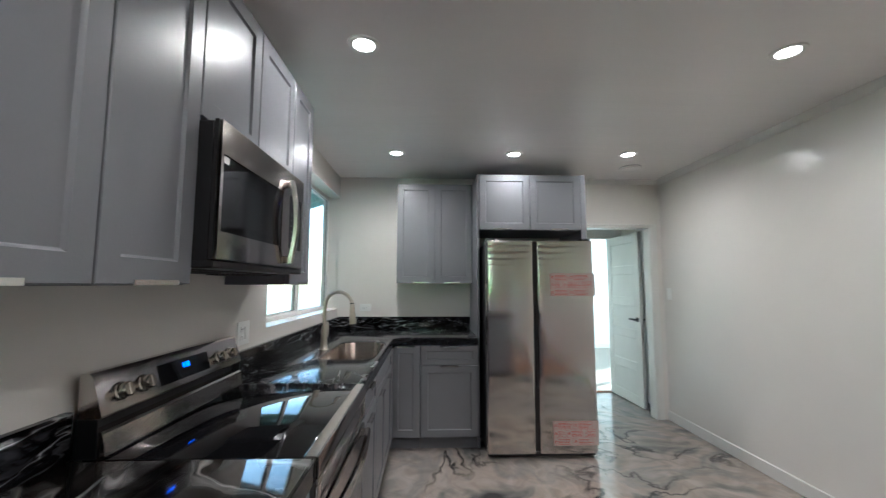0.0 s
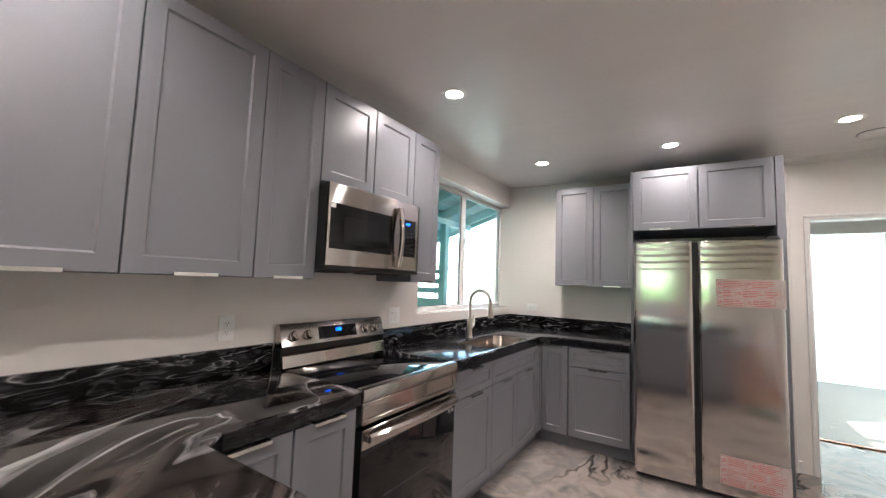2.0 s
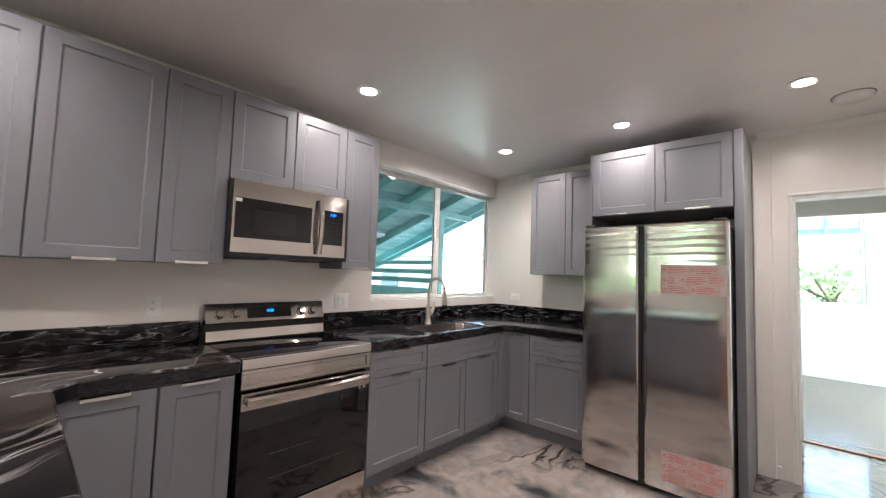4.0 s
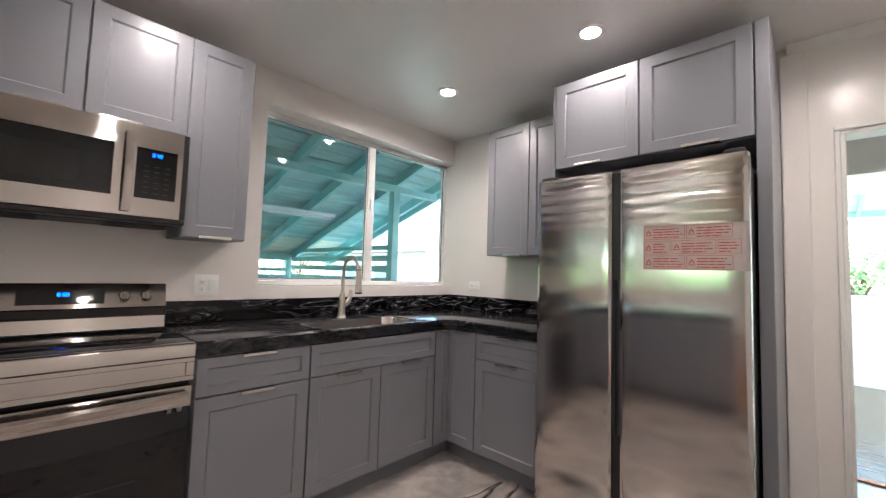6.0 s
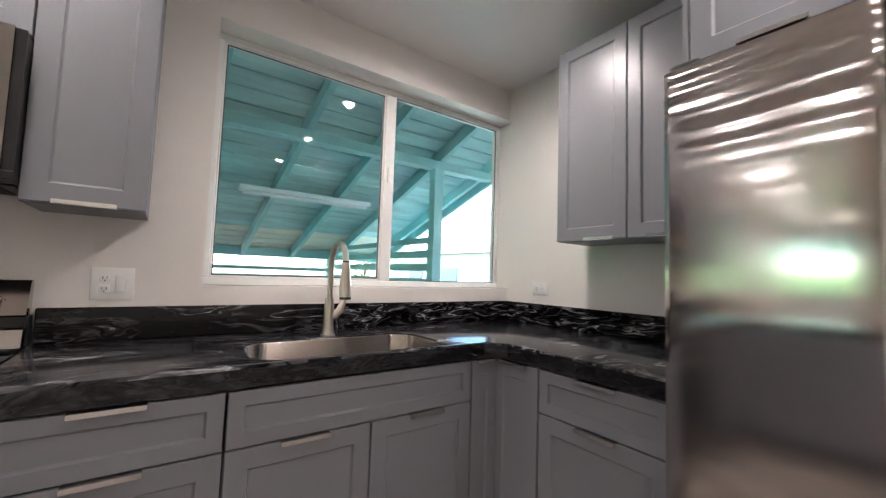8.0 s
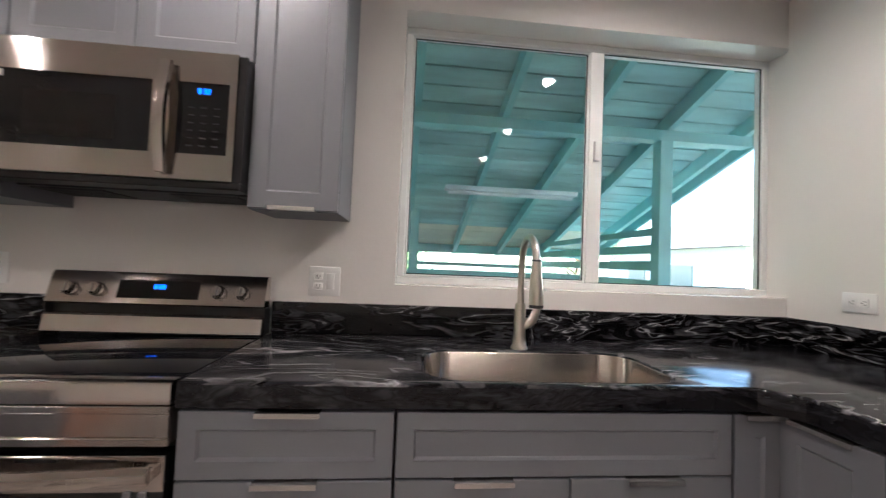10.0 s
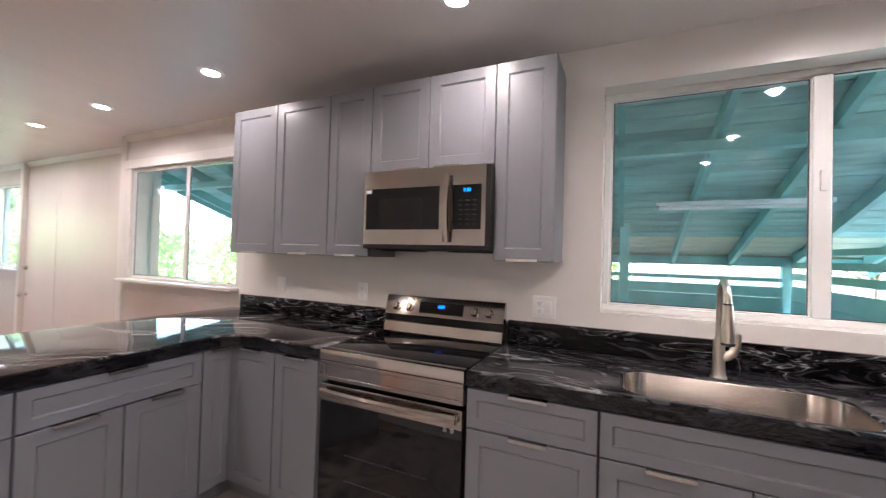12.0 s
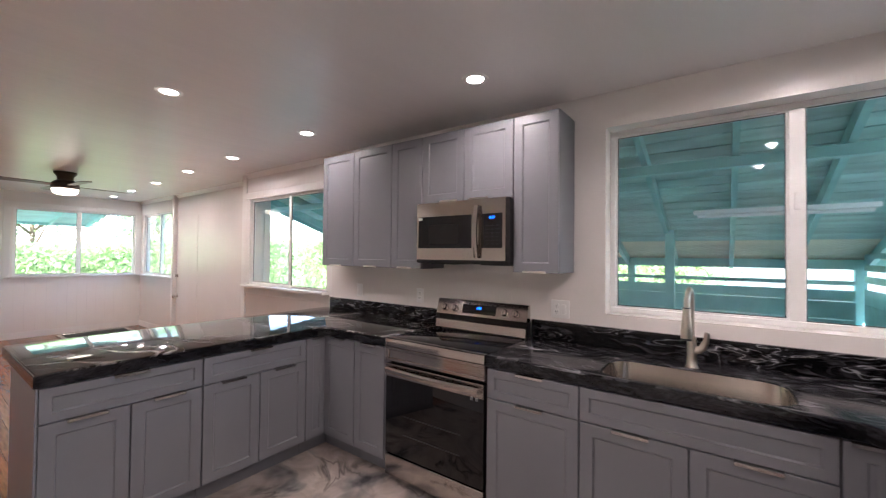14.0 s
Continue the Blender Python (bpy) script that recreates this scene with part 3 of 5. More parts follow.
glow_ob.matrix_world = look((5.19, 7.35, 1.5), (3.0, 7.35, 1.1))
structure("baseboard_room", block(0.2, ROOM - 0.015, 0, 5.2, ROOM, 0.1, 0.003, 1), TRIM, "white painted baseboard", "baseboard")


def panel_door(name, m, w, h, label, knob_side):
    """A six-panelled white door leaf; local x along its width, y its thickness."""
    d = thing(name, m, label, "door", kind="structure")
    bm = bmesh.new()
    rect(bm, 0, 0.008, 0, w, 0.030, h)
    st, n = 0.11, 5
    for q0, q1 in ((0, st), (w - st, w)):
        rect(bm, q0, 0, 0, q1, 0.038, h, 0.004, 1)
    for i in range(n + 1):
        z = i * (h - 0.11) / n
        rect(bm, st, 0, z, w - st, 0.038, z + 0.11, 0.004, 1)
    part("leaf", bm, TRIM, d)
    x = w - 0.06 if knob_side > 0 else 0.06
    kn = bmesh.new()
    for s in (-1, 1):
        y = 0.019 + s * 0.019
        lathe(kn, [(0.027, 0), (0.027, s * 0.008), (0.012, s * 0.014), (0.011, s * 0.045)], (x, y, 0.98), "y", 16)
        rect(kn, x - knob_side * 0.11, y + s * 0.040 - 0.006, 0.972, x + knob_side * 0.012, y + s * 0.040 + 0.006, 0.992, 0.004)
    part("door_handle", kn, DARK, d, "dark lever handle")
    return d


panel_door("door_1", pose(2.70, 4.74, 0.012, 0, 0, 92), 0.74, 1.99, "white panelled door standing open in the hall", -1)
front = thing("door_2", pose(-1.019, -4.64, 0.11), "white front door folded open against the panelled wall", "door", kind="structure")
part("leaf", block(0.037, 0.0, 0.003, 0.042, 0.82, 2.03, 0.003, 1), PAINT, front)
hw = bmesh.new()
lathe(hw, [(0.03, 0.042), (0.03, 0.05), (0.013, 0.055), (0.013, 0.085), (0.03, 0.10), (0.03, 0.12), (0.012, 0.13)], (0, 0.06, 0.62), "x", 16)
part("door_knob", hw, CHROME, front, "satin metal knob")
hw = bmesh.new()
lathe(hw, [(0.032, 0.042), (0.032, 0.055), (0.02, 0.06)], (0, 0.06, 0.98), "x", 16)
rect(hw, 0.06, 0.052, 0.955, 0.085, 0.068, 1.005, 0.004)
part("deadbolt", hw, CHROME, front, "satin metal deadbolt")

# painted boards of the panelled walls
def boards(parent, along, place, lo, hi, z0, z1, width, out, gap=0.0002):
    n = round((hi - lo) / width)
    w = (hi - lo) / n
    for i in range(n):
        a, b = lo + i * w + gap, lo + (i + 1) * w - gap
        bm = block(min(place, place + out), a, z0, max(place, place + out), b, z1, gap * 2, 1) if along == "y" else block(a, min(place, place + out), z0, b, max(place, place + out), z1, gap * 2, 1)
        part("board", bm, PAINT, parent)


# ---- cabinets ----
def shaker(bm, x0, z0, x1, z1, y=-0.021, thick=0.019, stile=0.058, deep=0.008):
    """A framed front with a sunk flat panel, facing -y."""
    c = 0.002
    rings = [((x0, z0, x1, z1), y + thick), ((x0, z0, x1, z1), y + c), ((x0 + c, z0 + c, x1 - c, z1 - c), y),
             ((x0 + stile, z0 + stile, x1 - stile, z1 - stile), y), ((x0 + stile + 0.002, z0 + stile + 0.002, x1 - stile - 0.002, z1 - stile - 0.002), y + 0.004),
             ((x0 + stile + 0.007, z0 + stile + 0.007, x1 - stile - 0.007, z1 - stile - 0.007), y + deep)]
    made = []
    for (a, b, c2, d), yy in rings:
        made.append([bm.verts.new(p) for p in ((a, yy, b), (c2, yy, b), (c2, yy, d), (a, yy, d))])
    for r, s in zip(made, made[1:]):
        for i in range(4):
            bm.faces.new((r[i], r[(i + 1) % 4], s[(i + 1) % 4], s[i]))
    bm.faces.new(made[-1])
    bm.faces.new(made[0][::-1])
    return bm


def tab_pull(x, z, w, top, y=-0.021):
    """A slim edge pull that hooks over the top or bottom edge of a front."""
    bm = bmesh.new()
    s = 1 if top else -1
    a, b = z, z + s * 0.0025
    rect(bm, x - w / 2, y - 0.016, min(a, b), x + w / 2, y + 0.016, max(a, b))
    lo, hi = (z - 0.010, z + 0.0025) if top else (z - 0.0025, z + 0.010)
    rect(bm, x - w / 2, y - 0.0185, lo, x + w / 2, y - 0.016, hi)
    return bm


def cabinet(name, m, w, depth, z0, z1, fronts, label, group, toe=0.0, body_top=None):
    """A cabinet with its front at local y = 0. fronts: (kind, x0, z0, x1, z1, pull centre, pull at the top)."""
    cab = thing(name, m, label, "cabinet", group)
    part("body", block(0.001, 0.0, z0, w - 0.001, depth, body_top or z1, 0.0015, 1), CARCASS, cab)
    if toe:
        part("toe_kick", block(0.001, 0.055, 0.0, w - 0.001, 0.075, z0), CARCASS, cab)
    for kind, a, b, c, d, px, top in fronts:
        drawer = kind == "drawer_front"
        f = part(kind, shaker(bmesh.new(), a, b, c, d, stile=0.042 if drawer else 0.058), GREY, cab)
        if px is not None:
            part("pull", tab_pull(px, d if top else b, 0.15 if c - a > 0.2 else 0.11, top), CHROME, f, "slim satin nickel edge pull")
    return cab


UP0, UP1, UPF = 1.392, 2.384, -0.415
G = 0.003
def upper(y0, y1, z0, doors, label, split=0.5):
    w, n = y1 - y0, doors
    cuts = (0, w * split, w) if n == 2 else (0, w)
    fr = []
    for i in range(n):
        a, b = cuts[i] + G, cuts[i + 1] - G
        px = (a + b) / 2 if z0 == UP0 else b - 0.12 if i == 0 else a + 0.12
        fr.append(("door", a, z0 + G, b, UP1 - G, px, False))
    return cabinet("wall_cabinet", pose(UPF, y0, 0, 0, 0, FACE_E), w, UPF - WEST - 0.002, z0, UP1, fr, label, "wall cabinets")


upper(0.250, 1.118, UP0, 2, "tall grey shaker wall cabinet with two doors", 0.484)
upper(1.118, 1.430, UP0, 1, "narrow grey shaker wall cabinet beside the microwave")
upper(1.430, 2.178, 1.876, 2, "short grey shaker wall cabinet over the microwave")
upper(2.178, 2.475, UP0, 1, "narrow grey shaker wall cabinet beside the window")
w = 0.745
cabinet("wall_cabinet", pose(-0.062, 4.173, 0, 0, 0, FACE_S), w, NORTH - 4.173 - 0.002, 1.405, 2.393,
        [("door", G, 1.405 + G, w / 2 - G, 2.393 - G, w / 2 - 0.13, False), ("door", w / 2 + G, 1.405 + G, w - G, 2.393 - G, w / 2 + 0.17, False)],
        "grey shaker wall cabinet with two doors near the fridge", "wall cabinets")
cabinet("wall_cabinet", pose(0.705, 3.815, 0, 0, 0, FACE_S), 0.93, NORTH - 3.815 - 0.003, 1.885, 2.395,
        [("door", G, 1.885 + G, 0.465 - G, 2.395 - G, 0.20, False), ("door", 0.465 + G, 1.885 + G, 0.93 - G, 2.395 - G, 0.73, False)],
        "deep grey shaker cabinet over the fridge", "wall cabinets")
solid("end_panel", block(0.685, 3.80, 0.0, 0.703, NORTH - 0.003, 2.398, 0.002, 1), GREY, "tall grey end panel beside the fridge", "panel", "fridge panels")
solid("end_panel", block(1.637, 3.80, 0.0, 1.688, NORTH - 0.033, 2.398, 0.003, 1), GREY, "tall thick grey end panel beside the fridge", "panel", "fridge panels")

BASE0, BASE1, BASEF, SEAM = 0.112, 0.874, -0.066, 0.707
def base(m, w, depth, doors, drawer, label, px=None, body_top=None):
    fr = []
    top = SEAM - 0.004 if drawer else BASE1 - 0.006
    if drawer:
        fr.append(("drawer_front", G, SEAM + 0.002, w - G, BASE1 - 0.006, w / 2 if drawer == 1 else None, True))
    for i in range(doors):
        a, b = w * i / doors + G, w * (i + 1) / doors - G
        c = (a + b) / 2
        fr.append(("door", a, BASE0 + G, b, top, c if px is None else px, True))
    return cabinet("base_cabinet", m, w, depth, BASE0, BASE1, fr, label, "base cabinets", toe=0.1, body_top=body_top)


DEEP = BASEF - WEST - 0.002
base(pose(BASEF, 2.192, 0, 0, 0, FACE_E), 0.508, DEEP, 1, 1, "grey shaker base cabinet with a drawer over one door")
base(pose(BASEF, 2.702, 0, 0, 0, FACE_E), 0.896, DEEP, 2, 2, "grey shaker sink cabinet with a false drawer front", body_top=0.68)
base(pose(BASEF, 3.600, 0, 0, 0, FACE_E), 0.152, DEEP, 1, 0, "narrow grey corner cabinet with one door")
base(pose(-0.062, 3.755, 0, 0, 0, FACE_S), 0.250, NORTH - 3.755 - 0.003, 1, 0, "narrow grey base cabinet in the corner", px=None)
base(pose(0.190, 3.755, 0, 0, 0, FACE_S), 0.493, NORTH - 3.755 - 0.003, 1, 1, "grey shaker base cabinet with a drawer near the fridge")
base(pose(BASEF, 1.102, 0, 0, 0, FACE_E), 0.300, DEEP, 1, 0, "narrow grey base cabinet beside the range")
base(pose(BASEF, 0.760, 0, 0, 0, FACE_E), 0.340, DEEP, 1, 0, "narrow grey corner base cabinet")
base(pose(0.118, 0.745, 0, 0, 0, FACE_N), 0.183, 0.60, 1, 0, "narrow grey base cabinet at the inner corner")
base(pose(0.820, 0.745, 0, 0, 0, FACE_N), 0.700, 0.60, 2, 1, "grey shaker peninsula cabinet with a drawer over two doors")
base(pose(1.510, 0.745, 0, 0, 0, FACE_N), 0.688, 0.60, 2, 1, "grey shaker peninsula cabinet at the open end")
solid("end_panel", block(1.510, 0.10, 0.0, 1.520, 0.766, 0.874, 0.002, 1), GREY, "grey end panel of the peninsula", "panel")
solid("back_panel", block(-0.64, 0.09, 0.0, 1.511, 0.143, 0.874, 0.002, 1), GREY, "grey back panel of the peninsula", "panel")

for q in ((-0.64, 0.145, -0.067, 0.688), (-0.64, 0.689, -0.123, 0.758), (-0.64, 3.754, -0.123, 3.811), (-0.64, 3.812, -0.064, 4.43)):
    solid("corner_filler", block(q[0], q[1], 0.0, q[2], q[3], BASE1), CARCASS, "grey blind corner filler under the worktop", "cabinet filler", "corner fillers")


# ---- worktops ----
TOP0, TOP1 = 0.878, 0.94
def rounded(x0, y0, x1, y1, r, steps=6):
    pts = []
    for cx, cy, a0 in ((x1 - r, y1 - r, 0), (x0 + r, y1 - r, 90), (x0 + r, y0 + r, 180), (x1 - r, y0 + r, 270)):
        for i in range(steps + 1):
            a = radians(a0 + 90 * i / steps)
            pts.append((cx + r * math.cos(a), cy + r * math.sin(a)))
    return pts


def slab(outline, hole=None, soft=0.008):
    bm = bmesh.new()
    es = []
    for loop in ([outline] + ([hole] if hole else [])):
        vs = [bm.verts.new((x, y, TOP1)) for x, y in loop]
        es += [bm.edges.new((vs[i], vs[(i + 1) % len(vs)])) for i in range(len(vs))]
    bmesh.ops.triangle_fill(bm, use_beauty=True, use_dissolve=False, edges=es)
    if hole:
        hx, hy = [p[0] for p in hole], [p[1] for p in hole]
        inside = [f for f in bm.faces if all(min(hx) - 1e-4 <= v.co.x <= max(hx) + 1e-4 and min(hy) - 1e-4 <= v.co.y <= max(hy) + 1e-4 for v in f.verts)]
        bmesh.ops.delete(bm, geom=inside, context="FACES_ONLY")
    down = bmesh.ops.extrude_face_region(bm, geom=list(bm.faces))["geom"]
    bmesh.ops.translate(bm, verts=[v for v in down if isinstance(v, bmesh.types.BMVert)], vec=(0, 0, TOP0 - TOP1))
    bmesh.ops.recalc_face_normals(bm, faces=bm.faces)
    sharp = [e for e in bm.edges if len(e.link_faces) == 2 and e.calc_face_angle(0) > 1.2 and all(v.co.z > TOP1 - 0.001 for v in e.verts)]
    bmesh.ops.bevel(bm, geom=sharp, offset=soft, segments=3, profile=0.5, affect="EDGES")
    return bm


WF = -0.040
def edge_strip(line):
    """A darker facing, 2 mm proud, along the front edge of a worktop."""
    bm = bmesh.new()
    for (ax, ay), (bx, by) in zip(line, line[1:]):
        d = Vector((bx - ax, by - ay, 0)).normalized()
        o = Vector((d.y, -d.x, 0)) * 0.002
        low, high = TOP0 + 0.001, TOP1 - 0.009
        a, b = Vector((ax, ay, 0)), Vector((bx, by, 0))
        ring = []
        for p, q in ((a, -1), (b, 1)):
            for w, z in ((-1, low), (1, low), (1, high), (-1, high)):
                ring.append(bm.verts.new(p + o * w + Vector((0, 0, z))))
        for f in ((0, 1, 2, 3), (7, 6, 5, 4), (0, 4, 5, 1), (1, 5, 6, 2), (2, 6, 7, 3), (3, 7, 4, 0)):
            bm.faces.new([ring[i] for i in f])
    return bm


top_a = solid("worktop", slab([(-0.755, -0.15), (1.526, -0.15), (1.526, 0.775), (0.03, 0.775), (WF, 0.845), (WF, 1.418), (WEST + 0.001, 1.418), (WEST + 0.001, 0.022), (-0.754, 0.022)]), COUNTER,
      "glossy black marbled epoxy worktop of the peninsula", "worktop", "worktops")
HOLE = rounded(-0.425, 2.775, -0.078, 3.500, 0.105, 8)
part("front_edge", edge_strip([(WF, 1.416), (WF, 0.845), (0.03, 0.775), (1.524, 0.775)][::-1]), EDGE, top_a, "plain blue-black front edge")
part("end_edge", edge_strip([(1.526, 0.773), (1.526, -0.148)][::-1]), EDGE, top_a, "plain blue-black front edge")
top_b = solid("worktop", slab([(WEST + 0.001, 2.190), (WF, 2.190), (WF, 3.66), (0.03, 3.728), (0.682, 3.728), (0.682, NORTH - 0.001), (WEST + 0.001, NORTH - 0.001)], HOLE), RUN,
      "glossy black marbled epoxy worktop round the sink", "worktop", "worktops")
part("front_edge", edge_strip([(0.680, 3.728), (0.03, 3.728), (WF, 3.66), (WF, 2.192)][::-1]), EDGE, top_b, "plain blue-black front edge")
BS1 = 1.062
solid("backsplash", block(WEST + 0.001, 0.022, TOP1, WEST + 0.026, 1.418, BS1, 0.003, 1), SPLASH, "black marbled upstand along the wall", "backsplash", "backsplashes")
solid("backsplash", block(WEST + 0.001, 2.192, TOP1, WEST + 0.026, NORTH - 0.001, BS1, 0.003, 1), SPLASH, "black marbled upstand under the window", "backsplash", "backsplashes")
solid("backsplash", block(WEST + 0.027, NORTH - 0.026, TOP1, 0.682, NORTH - 0.001, BS1, 0.003, 1), SPLASH, "black marbled upstand in the corner", "backsplash", "backsplashes")


def loft(bm, loops, close=True):
    rings = [[bm.verts.new(p) for p in loop] for loop in loops]
    for a, b in zip(rings, rings[1:]):
        n = len(a)
        for i in range(n):
            bm.faces.new((a[i], a[(i + 1) % n], b[(i + 1) % n], b[i]))
    if close:
        bm.faces.new(rings[-1])
    return bm


sink = thing("sink", pose(0, 0, 0), "brushed steel single-bowl sink with rounded corners", "sink")
bm = bmesh.new()
def ring(grow, z, r):
    return [(x, y, z) for x, y in rounded(-0.425 - grow, 2.775 - grow, -0.078 + grow, 3.500 + grow, r, 8)]
loft(bm, [ring(0.012, 0.8775, 0.115), ring(0.012, 0.8765, 0.115), ring(-0.0015, 0.8765, 0.104), ring(-0.0020, 0.934, 0.104), ring(-0.004, 0.935, 0.102), ring(-0.006, 0.932, 0.10), ring(-0.010, 0.765, 0.095),
          ring(-0.02, 0.717, 0.085), ring(-0.05, 0.703, 0.07)])
part("bowl", bm, SINK, sink)
part("drain", lathe(bmesh.new(), [(0.045, 0.7035), (0.043, 0.708), (0.03, 0.705), (0.005, 0.704)], (-0.25, 3.14, 0)), CHROME, sink)

fau = thing("faucet", pose(-0.475, 3.135, TOP1, 0, 0, -3), "brushed nickel pull-down kitchen faucet", "faucet")
part("body", lathe(bmesh.new(), [(0.030, 0.0), (0.030, 0.006), (0.025, 0.012), (0.022, 0.05), (0.0205, 0.14), (0.017, 0.165)], (0, 0, 0), "z", 20), NICKEL, fau)
pts = [(0, 0, 0.15), (0, 0, 0.22), (0, 0, 0.29)]
for i in range(1, 13):
    a = math.pi * i / 12 * 0.97
    pts.append((0.096 - 0.096 * math.cos(a), 0, 0.304 + 0.096 * math.sin(a)))
part("spout", tube(bmesh.new(), pts, 0.0125, 14), NICKEL, fau)
ex, ez = pts[-1][0], pts[-1][2]
part("spray_head", tube(bmesh.new(), [(ex, 0, ez + 0.005), (ex + 0.002, 0, ez - 0.03), (ex + 0.006, 0, ez - 0.10), (ex + 0.010, 0, ez - 0.135)], [0.0150, 0.0175, 0.0235, 0.0225], 16), NICKEL, fau)
part("nozzle_ring", lathe(bmesh.new(), [(0.0215, 0.0), (0.0225, 0.004), (0.0225, 0.010)], (ex + 0.010, 0, ez - 0.143), "z", 16), DARK, fau, "black nozzle ring")
part("hose_joint", lathe(bmesh.new(), [(0.0150, 0.0), (0.0158, 0.001), (0.0158, 0.005), (0.0150, 0.006)], (ex, 0, ez + 0.004), "z", 16), DARK, fau, "dark joint ring")
lev = tube(bmesh.new(), [(0, 0.010, 0.085), (0, 0.028, 0.092), (0.0, 0.045, 0.105), (0.0, 0.060, 0.140), (0.0, 0.066, 0.185)], [0.018, 0.019, 0.0175, 0.014, 0.009], 12)
part("lever", lev, NICKEL, fau)


# ---- range ----
rg = thing("range", pose(0, 1.424, 0), "stainless electric range with a black glass top", "range")
RW = 0.760
part("body", block(-0.66, 0.002, 0.035, -0.085, RW - 0.002, 0.905, 0.003, 1), BLACK, rg)
for y in (0.05, RW - 0.05):
    for x in (-0.6, -0.12):
        part("foot", lathe(bmesh.new(), [(0.018, 0.0), (0.018, 0.036)], (x, y, 0), "z", 10), BLACK, rg)
part("cooktop", block(-0.645, 0.0, 0.906, -0.072, RW, 0.938, 0.004), BLACKGLASS, rg, "glossy black glass cooktop")
bm = bmesh.new()
prism(bm, [(-0.085, 0.886), (-0.032, 0.886), (-0.030, 0.888), (-0.030, 0.931), (-0.033, 0.937), (-0.041, 0.9405), (-0.071, 0.9405), (-0.071, 0.906), (-0.085, 0.905)], 0, RW, "y")
part("front_trim", bm, STEEL, rg)
panel = part("front_panel", block(-0.085, 0.001, 0.793, -0.038, RW - 0.001, 0.882, 0.002, 1), STEEL, rg)
bm = bmesh.new()
for a in ((0.0, 0.792, RW, 0.811), (0.0, 0.865, RW, 0.883), (0.0, 0.811, 0.030, 0.865), (RW - 0.030, 0.811, RW, 0.865)):
    rect(bm, -0.039, a[0], a[1], -0.0305, a[2], a[3], 0.002, 1)
part("front_frame", bm, STEEL, panel)
door = part("oven_door", block(-0.085, 0.004, 0.185, -0.036, RW - 0.004, 0.772, 0.004), BLACKGLASS, rg, "black glass oven door")
part("door_band", block(-0.037, 0.004, 0.690, -0.031, RW - 0.004, 0.772, 0.002, 1), STEEL, door)
for y in (0.07, 0.195, 0.32, 0.445, 0.57):
    part("slot", block(-0.0318, y, 0.7585, -0.0304, y + 0.085, 0.7645), BLACK, door, "dark vent slot")
pts = [(-0.012 + 0.022 * math.sin(math.pi * i / 16), 0.025 + (RW - 0.05) * i / 16, 0.738) for i in range(17)]
bm = bmesh.new()
rings = []
for x, y, z in pts:
    rings.append([(x - 0.010, y, z - 0.017), (x + 0.004, y, z - 0.020), (x + 0.012, y, z - 0.008), (x + 0.012, y, z + 0.008), (x + 0.004, y, z + 0.019), (x - 0.010, y, z + 0.016)])
loft(bm, rings)
bm.faces.new([v for v in list(bm.verts)[:6]][::-1])
for y in (0.03, RW - 0.03):
    rect(bm, -0.034, y - 0.012, 0.724, -0.012, y + 0.012, 0.752, 0.003, 1)
part("handle", bm, STEEL, door)
for y in (RW - 0.078, RW - 0.045):
    part("clip", block(-0.031, y - 0.008, 0.676, -0.024, y + 0.008, 0.694, 0.002, 1), CLIP, door, "small pale packing clip")
bm = bmesh.new()
for z in (0.33, 0.45):
    rect(bm, -0.0362, 0.16, z, -0.0355, RW - 0.16, z + 0.004)
part("rack_line", bm, DARK, door)
part("drawer", block(-0.085, 0.004, 0.040, -0.034, RW - 0.004, 0.178, 0.005), STEEL, rg)
# backguard: sloped steel skirt, dark vent, tilted control panel
bm = bmesh.new()
prism(bm, [(-0.655, 0.939), (-0.590, 0.939), (-0.586, 0.943), (-0.596, 1.000), (-0.602, 1.006), (-0.655, 1.006)], 0.003, RW - 0.003, "y")
part("skirt", bm, STEEL, rg)
part("vent", block(-0.662, 0.006, 0.985, -0.636, RW - 0.006, 1.055), BLACK, rg)
bm = bmesh.new()
prism(bm, [(-0.662, 1.040), (-0.604, 1.040), (-0.600, 1.046), (-0.630, 1.148), (-0.640, 1.157), (-0.662, 1.157)], 0.0, RW, "y")
ctrl = part("control_panel", bm, STEEL, rg)
for a in (0.0, RW):
    part("side_cheek", block(-0.664, a - (0.0 if a else 0.004), 0.939, -0.605, a + (0.004 if a else 0.0), 1.04, 0.001, 1), BLACK, rg)
tilt = math.atan2(0.030, 0.102)
def on_panel(bm, back=0.0):
    """Lays a flat detail, drawn facing +x about z = 0, onto the tilted control face."""
    bmesh.ops.transform(bm, matrix=pose(-0.615, 0, 1.097, 0, -math.degrees(tilt), 0), verts=bm.verts)
    return bm
part("display", on_panel(block(-0.002, 0.235, -0.034, 0.0015, 0.520, 0.034, 0.001, 1)), BLACKGLASS, ctrl)
